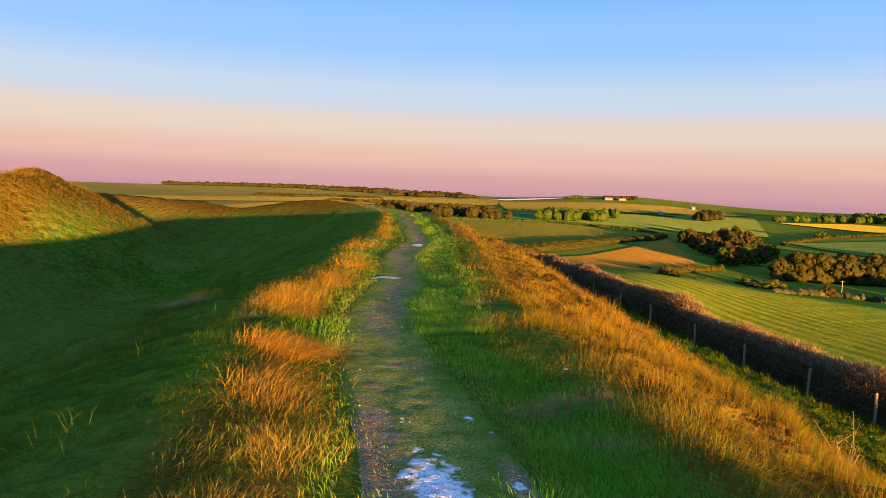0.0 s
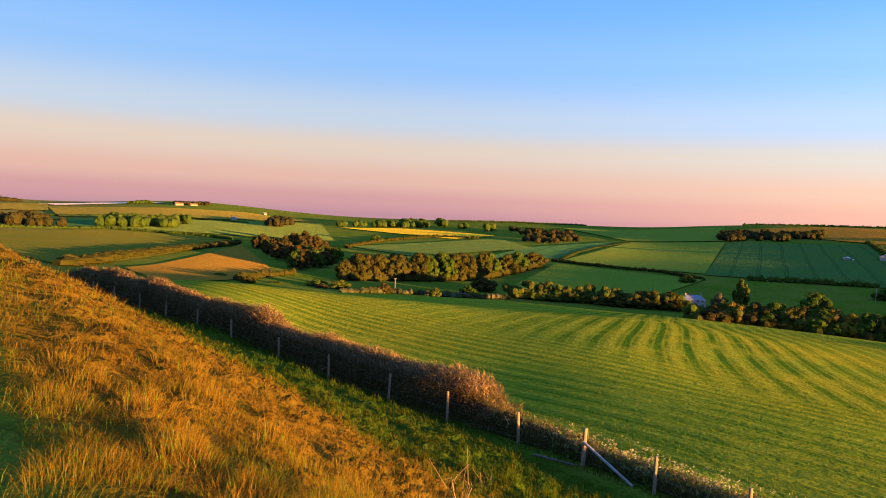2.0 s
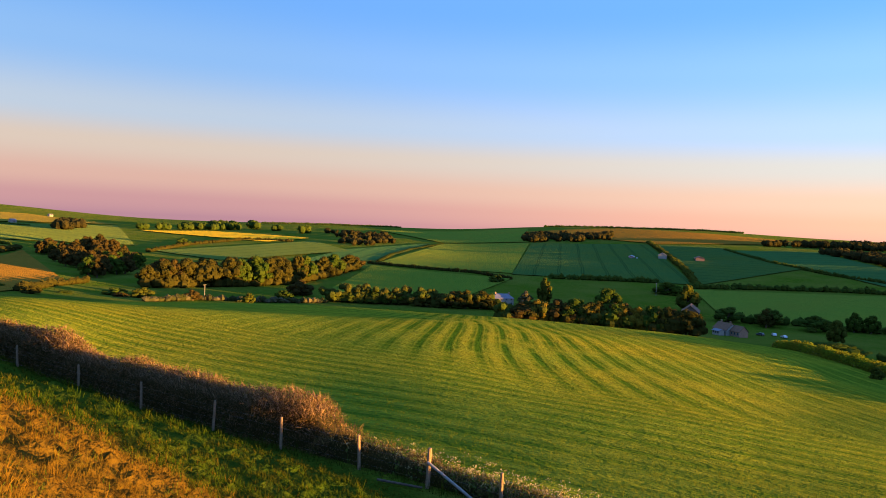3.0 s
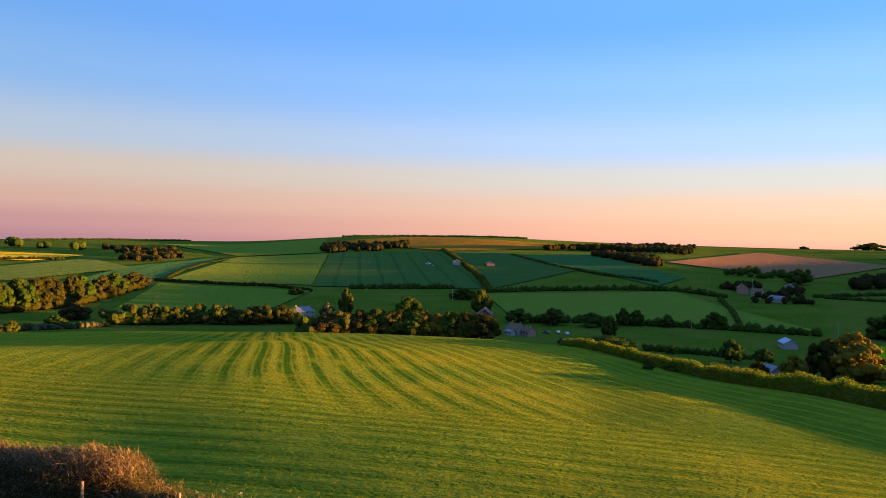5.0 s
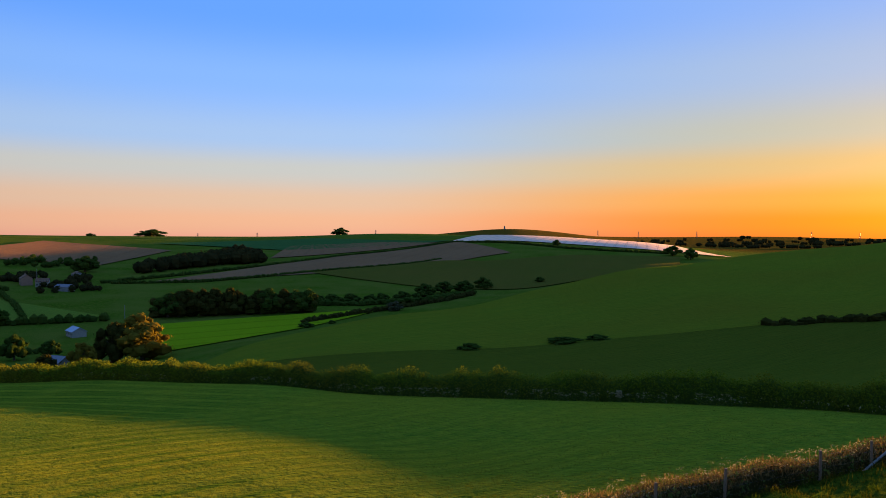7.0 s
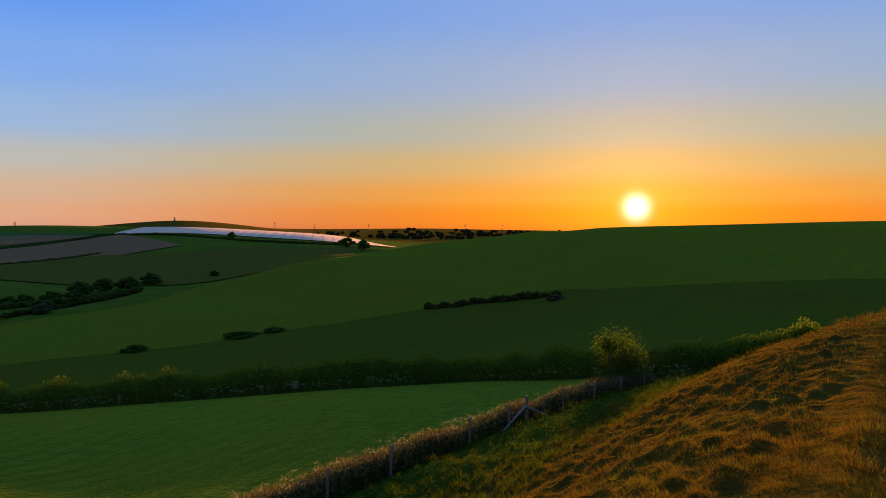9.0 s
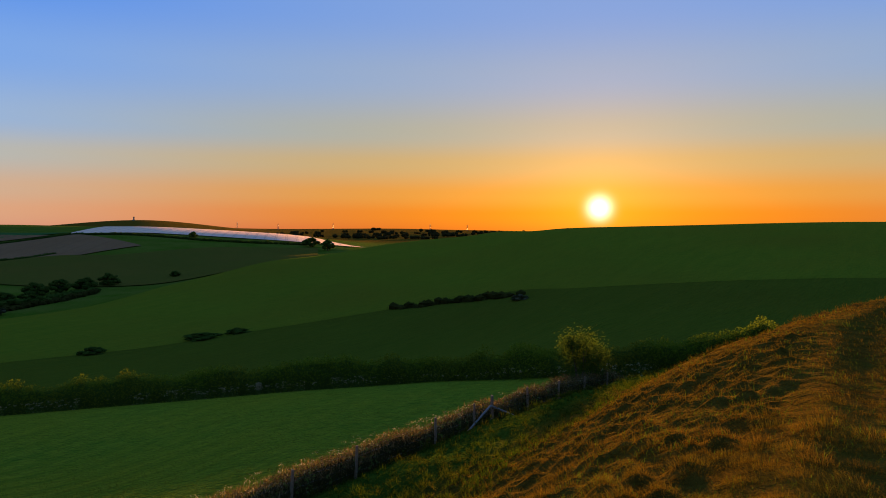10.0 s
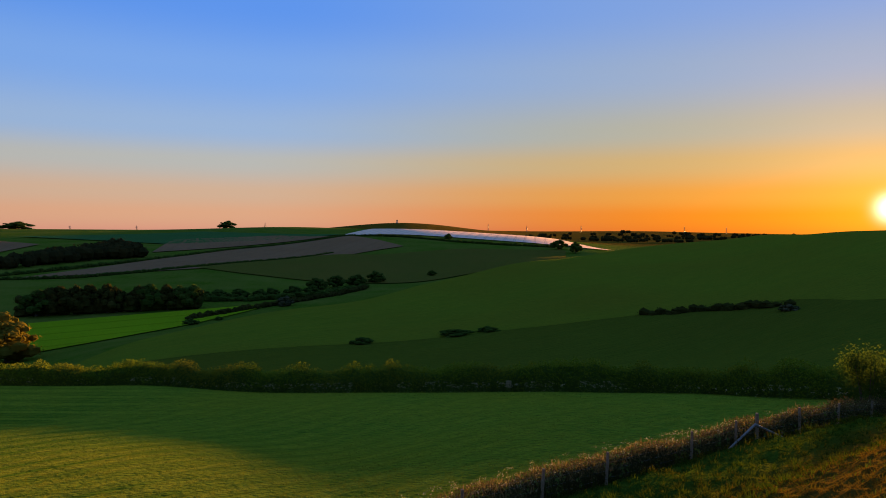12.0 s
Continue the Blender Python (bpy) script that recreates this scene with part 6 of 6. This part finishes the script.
# ---- on the path ----
def patch(name, x, y, a, b, turn, mat, label, category, seed, lump=0.02, lift=0.03):
    """An irregular thin spread on the path."""
    rng = np.random.default_rng(seed)
    n, rings = 26, 7
    k = np.linspace(0, 2 * math.pi, n, endpoint=False)
    edge = 1 + sum(rng.uniform(-0.22, 0.22) * np.cos(k * m + rng.uniform(0, 6.28)) for m in (2, 3, 5, 7))
    v = []
    for i in range(rings):
        s = i / (rings - 1)
        px, py = edge * s * a * np.cos(k), edge * s * b * np.sin(k)
        gx, gy = x + px * math.cos(turn) - py * math.sin(turn), y + px * math.sin(turn) + py * math.cos(turn)
        v.append(np.stack([gx, gy, height(gx, gy) + tussocks(gx, gy) + lift * (1 - s ** 4) + lump * (vnoise(gx * 14, gy * 14, seed) - 0.3) * (1 - s)], -1))
    v = np.stack(v, 0)
    f = grid_faces(rings, n)
    last = np.stack([np.arange(rings - 1) * n + n - 1, np.arange(rings - 1) * n, (np.arange(rings - 1) + 1) * n, (np.arange(rings - 1) + 1) * n + n - 1], -1)
    ob = mesh_object(name, v, np.concatenate([f, last])[:, ::-1], mat)
    return tagged(ob, label, category, kind="structure")


patch("puddle", -0.85, 11.2, 0.22, 0.20, 0.0, WATER, "shallow puddle on the path reflecting the sky", "puddle", 120, 0.0, 0.035)
patch("puddle", -0.62, 18.6, 0.16, 0.5, 0.0, WATER, "shallow puddle on the path reflecting the sky", "puddle", 121, 0.0, 0.035)


def flints():
    rng = np.random.default_rng(131)
    pieces = []
    for i in range(70):
        y = 2.2 + 22 * rng.random() ** 1.6
        x = float(ridge(y)) + rng.normal(0, 0.45)
        s = rng.uniform(0.004, 0.010)
        pieces.append(blob((x, y, at(x, y) + 0.03), (s, s * rng.uniform(0.6, 1), s * 0.6), rng, 4, 6))
    ob = mesh_object("flints", *join(*pieces), STONE, False)
    tagged(ob, "small pale chalk stones and flints on the path", "stones", kind="stuff")


flints()


# ---- buildings and poles in the valley ----
def box(a, b, bevel=0.0):
    """A box between two corners."""
    bm = bmesh.new()
    bmesh.ops.create_cube(bm, size=1.0)
    for v in bm.verts:
        v.co = [a[i] + (v.co[i] + 0.5) * (b[i] - a[i]) for i in range(3)]
    if bevel:
        bmesh.ops.bevel(bm, geom=bm.edges[:], offset=bevel, segments=1, affect="EDGES")
    return bm


def gable(w, d, z, rise, over=0.35, thick=0.18, hip=0.0):
    """A pitched roof, ridge along x, with eaves; hip draws the ridge in."""
    bm = bmesh.new()
    for lift in (0.0, thick):
        for x, y, h in ((-w / 2 - over, -d / 2 - over, -0.12), (w / 2 + over, -d / 2 - over, -0.12), (w / 2 + over, d / 2 + over, -0.12), (-w / 2 - over, d / 2 + over, -0.12), (-w / 2 - over + hip, 0, rise), (w / 2 + over - hip, 0, rise)):
            bm.verts.new((x, y, z + h + lift))
    v = bm.verts
    v.ensure_lookup_table()
    for k, flip in ((0, True), (6, False)):
        for f in ((0, 1, 5, 4), (2, 3, 4, 5), (1, 2, 5), (3, 0, 4)):
            if len(f) == 3 and not hip:
                continue
            c = [v[k + i] for i in f]
            bm.faces.new(c[::-1] if flip else c)
    rim = (0, 1, 2, 3) if hip else (0, 1, 5, 2, 3, 4)
    for i, j in zip(rim, rim[1:] + rim[:1]):
        bm.faces.new([v[i], v[j], v[6 + j], v[6 + i]])
    bmesh.ops.recalc_face_normals(bm, faces=bm.faces)
    return bm


def house(name, x, y, turn, w, d, eaves, rise, wall, roof, label, category="house", storeys=2, bays=4, hip=0.0, chimneys=(), openings=True):
    """A building: walls, roof, windows with frames, door and chimneys."""
    top = new(name)
    body = bmesh.new()
    pr = [(-d / 2, -1.0), (d / 2, -1.0), (d / 2, eaves), (0, eaves + (rise * 0.97 if not hip else 0)), (-d / 2, eaves)]
    ends = [[body.verts.new((s * w / 2, a, b)) for a, b in pr] for s in (-1, 1)]
    body.faces.new(ends[0][::-1])
    body.faces.new(ends[1])
    for i in range(5):
        j = (i + 1) % 5
        body.faces.new([ends[0][i], ends[0][j], ends[1][j], ends[1][i]])
    bmesh.ops.recalc_face_normals(body, faces=body.faces)
    part("wall", body, wall, top)
    roof_ob = part("roof", gable(w, d, eaves, rise, hip=hip), roof, top)
    for cx in chimneys:
        part("chimney", box((cx - 0.4, -0.3, eaves + rise * 0.6), (cx + 0.4, 0.3, eaves + rise + 1.1), 0.05), BRICK, roof_ob)
    if openings:
        gap = w / bays
        for side in (-1, 1):
            for s in range(storeys):
                for i in range(bays):
                    cx, z0 = -w / 2 + gap * (i + 0.5), 0.9 + s * 2.7
                    if s == 0 and i == bays // 2 and side < 0:
                        part("door", box((cx - 0.5, side * d / 2 - 0.05, 0), (cx + 0.5, side * d / 2 + 0.05, 2.05), 0.02), BARK, top)
                        continue
                    win = part("window", box((cx - 0.62, side * d / 2 - 0.05, z0 - 0.08), (cx + 0.62, side * d / 2 + 0.05, z0 + 1.28), 0.02), RENDER_WHITE, top)
                    part("pane", box((cx - 0.5, side * d / 2 - 0.07, z0 + 0.04), (cx - 0.04, side * d / 2 + 0.07, z0 + 1.16)), PANE, win)
                    part("pane", box((cx + 0.04, side * d / 2 - 0.07, z0 + 0.04), (cx + 0.5, side * d / 2 + 0.07, z0 + 1.16)), PANE, win)
    top.location, top.rotation_euler = (x, y, at(x, y) + 0.15), (0, 0, radians(turn))
    return tagged(top, label, category, "buildings of the valley")


house("house", 363, 272, -35, 13, 8, 4.6, 2.6, RENDER_WHITE, SLATE, "pale rendered house with a slate roof among trees", hip=3.0, chimneys=(-4.5, 4.5))
house("farmhouse", 370, 134, 60, 10, 7, 2.7, 3.2, RENDER_WHITE, TILE, "white farmhouse with a brown tiled roof", storeys=1, chimneys=(-3.5, 3.0))
house("farmhouse_wing", 367, 126, 60, 6.5, 5.5, 2.5, 2.7, BRICK, TILE, "brown brick wing with a tiled roof", storeys=1, bays=3)
house("conservatory", 363, 135, 60, 5, 3.2, 2.1, 0.8, RENDER_WHITE, SLATE, "low white lean-to beside the farmhouse", "house", 1, 3)
house("barn", 416, 171, 20, 17, 10, 4.6, 4.0, BARK, TILE, "dark barn with a wide brown tiled roof", "barn", openings=False)
house("white_barn", 764, 346, 25, 12, 9, 4.2, 2.4, RENDER_WHITE, SLATE, "white farm barn beside the hedged lane", "barn", 1, 3)
house("cattle_shed", 745, 374, 25, 18, 6, 1.9, 1.1, STEEL, TIN, "long low grey farm shed", "barn", 1, 4, openings=False)
house("red_shed", 775, 308, 25, 26, 9, 3.0, 1.8, BRICK, TILE, "low red-roofed farm shed", "barn", 1, 4, openings=False)
house("tin_shed", 390, -1, 15, 10, 6.5, 2.6, 1.9, RENDER_WHITE, TIN, "white shed with a blue tin roof", "shed", 1, 3)
house("bungalow", 277, 7, 40, 9, 6, 2.3, 1.8, RENDER_WHITE, SLATE, "small white bungalow beside a golden tree", "house", 1, 3)
house("cottage", 654, 30, 10, 11, 8, 5, 3, BRICK, TILE, "red roofed cottage among village trees", chimneys=(4.0,))
house("cottage", 640, 18, 80, 9, 6.5, 3.8, 2.6, RENDER_WHITE, TILE, "white cottage among village trees", chimneys=(4.0,))
house("grey_barn", 700, -8, 5, 20, 9, 3.2, 2.0, STONE, TILE, "wide stone farm barn in the village", "barn", openings=False)
house("grey_barn", 610, 3, 50, 12, 7, 2.8, 2.0, STONE, SLATE, "grey stone barn with a slate roof", "barn", openings=False)
house("hill_farm", 457, 1809, 20, 20, 8, 2.8, 2.6, BRICK, TILE, "brick farm buildings on the hilltop", "house", 2, 6)
house("hill_farm", 424, 1815, 10, 20, 9, 3.4, 3, BRICK, TILE, "red farm buildings on the hilltop", "house", 2, 4)
house("hill_house", 532, 1505, 20, 8, 6, 2.6, 2.4, RENDER_WHITE, SLATE, "white house on the far hillside", "house", 2, 4)
house("hill_cottage", 374, 1209, 20, 9, 6, 3, 2.4, RENDER_WHITE, SLATE, "white cottage on the far hillside", "house", 1, 4)


def car(x, y, turn, paint, label):
    """A parked car: body, cabin, glass and wheels."""
    top = new("car")
    body = bmesh.new()
    prof = [(-2.1, 0.3), (2.1, 0.3), (2.15, 0.75), (1.1, 0.9), (0.5, 1.42), (-1.3, 1.45), (-2.0, 0.95)]
    sides = [[body.verts.new((a, s * 0.85, b)) for a, b in prof] for s in (-1, 1)]
    body.faces.new(sides[0])
    body.faces.new(sides[1][::-1])
    for i in range(len(prof)):
        j = (i + 1) % len(prof)
        body.faces.new([sides[0][j], sides[0][i], sides[1][i], sides[1][j]])
    bmesh.ops.recalc_face_normals(body, faces=body.faces)
    bmesh.ops.bevel(body, geom=body.edges[:], offset=0.06, segments=2, affect="EDGES")
    part("body", body, paint, top)
    for s in (-1, 1):
        part("window", box((-1.2, s * 0.86 - 0.02, 0.95), (0.45, s * 0.86 + 0.02, 1.32), 0.01), PANE, top)
        for wx in (-1.3, 1.3):
            bm = bmesh.new()
            bmesh.ops.create_cone(bm, cap_ends=True, segments=16, radius1=0.32, radius2=0.32, depth=0.2, matrix=Matrix.Translation((wx, s * 0.8, 0.32)) @ Matrix.Rotation(math.pi / 2, 4, "X"))
            part("wheel", bm, RUBBER, top)
    top.location, top.rotation_euler = (x, y, at(x, y) + 0.12), (0, 0, radians(turn))
    tagged(top, label, "car", "parked cars")


car(390, 116, 30, CAR_WHITE, "white car parked by the farmhouse")
car(386, 110, 40, CAR_WHITE, "white car parked by the farmhouse")
car(384, 121, 70, CAR_DARK, "dark car parked by the farmhouse")
car(742, 366, 30, CAR_WHITE, "white van parked at the farm")


def pole(x, y, high):
    """A telegraph pole with its cross arm and insulators."""
    top = new("telegraph_pole")
    part("pole", bar((0, 0, -0.3), (0, 0, high), 0.17, 8), WOOD_GREY, top)
    part("cross_arm", box((-0.9, -0.06, high - 0.5), (0.9, 0.06, high - 0.36), 0.01), WOOD_GREY, top)
    for dx in (-0.75, 0.0, 0.75):
        part("insulator", bar((dx, 0, high - 0.36), (dx, 0, high - 0.16), 0.06, 6), RENDER_WHITE, top)
    top.location = (x, y, at(x, y))
    tagged(top, "grey wooden telegraph pole in a meadow", "pole", "telegraph poles")


for x, y, h in ((203, 354, 8.5), (499, 231, 9.5), (437, 49, 8), (448, -27, 8), (640, 22, 14), (700, 60, 8)):
    pole(x, y, h)


def pylon_thing():
    """A lattice transmission tower: four legs, bracing and three pairs of arms."""
    top = new("pylon")
    for sx, sy in ((-1, -1), (1, -1), (1, 1), (-1, 1)):
        part("leg", bar((sx * 3.2, sy * 3.2, -1), (sx * 0.6, sy * 0.6, 36), 0.42, 5), STEEL, top)
    for z in range(0, 36, 6):
        a, b = 3.2 - 2.6 * z / 36, 3.2 - 2.6 * (z + 6) / 36
        for s in (-1, 1):
            part("brace", bar((-a, s * a, z), (b, s * b, z + 6), 0.2, 4), STEEL, top)
            part("brace", bar((s * a, a, z), (s * b, -b, z + 6), 0.2, 4), STEEL, top)
    for z, w in ((23, 6.5), (29, 5.5), (34, 4.5)):
        part("arm", bar((-w, 0, z), (w, 0, z), 0.4, 5), STEEL, top)
    part("peak", bar((0, 0, 35), (0, 0, 39), 0.4, 5), STEEL, top)
    return tagged(top, "grey lattice electricity pylon on the far downs", "pylon", "pylons on the far downs")


first_pylon = None
for bearing, r, s in ((99.3, 3000, 1.1), (103.7, 3100, 1.15), (113.0, 3200, 1.1), (130.8, 4300, 1.2), (133.9, 4300, 1.1), (138.2, 4200, 1.1), (146.0, 4300, 1.1), (149.0, 4400, 1.2)):
    px, py = CX + r * math.sin(radians(bearing)), CY + r * math.cos(radians(bearing))
    # stand the foot where the skyline leaves the tower in sight
    m = pose(px, py, at(px, py), 0, 0, -bearing + 15)
    if first_pylon is None:
        first_pylon = pylon_thing()
        first_pylon.matrix_basis = m
    else:
        copy_thing(first_pylon, m)


def monument():
    """The stone tower on the far hill."""
    x, y = 2580, -1696
    top = new("monument_tower")
    part("shaft", bar((0, 0, -1), (0, 0, 12), 3.2, 8), STONE, top)
    part("plinth", box((-4.5, -4.5, -2), (4.5, 4.5, 2), 0.3), STONE, top)
    part("parapet", bar((0, 0, 11.5), (0, 0, 14), 3.8, 8), STONE, top)
    top.location = (x, y, at(x, y))
    tagged(top, "stone monument tower on the far hill", "monument")


monument()
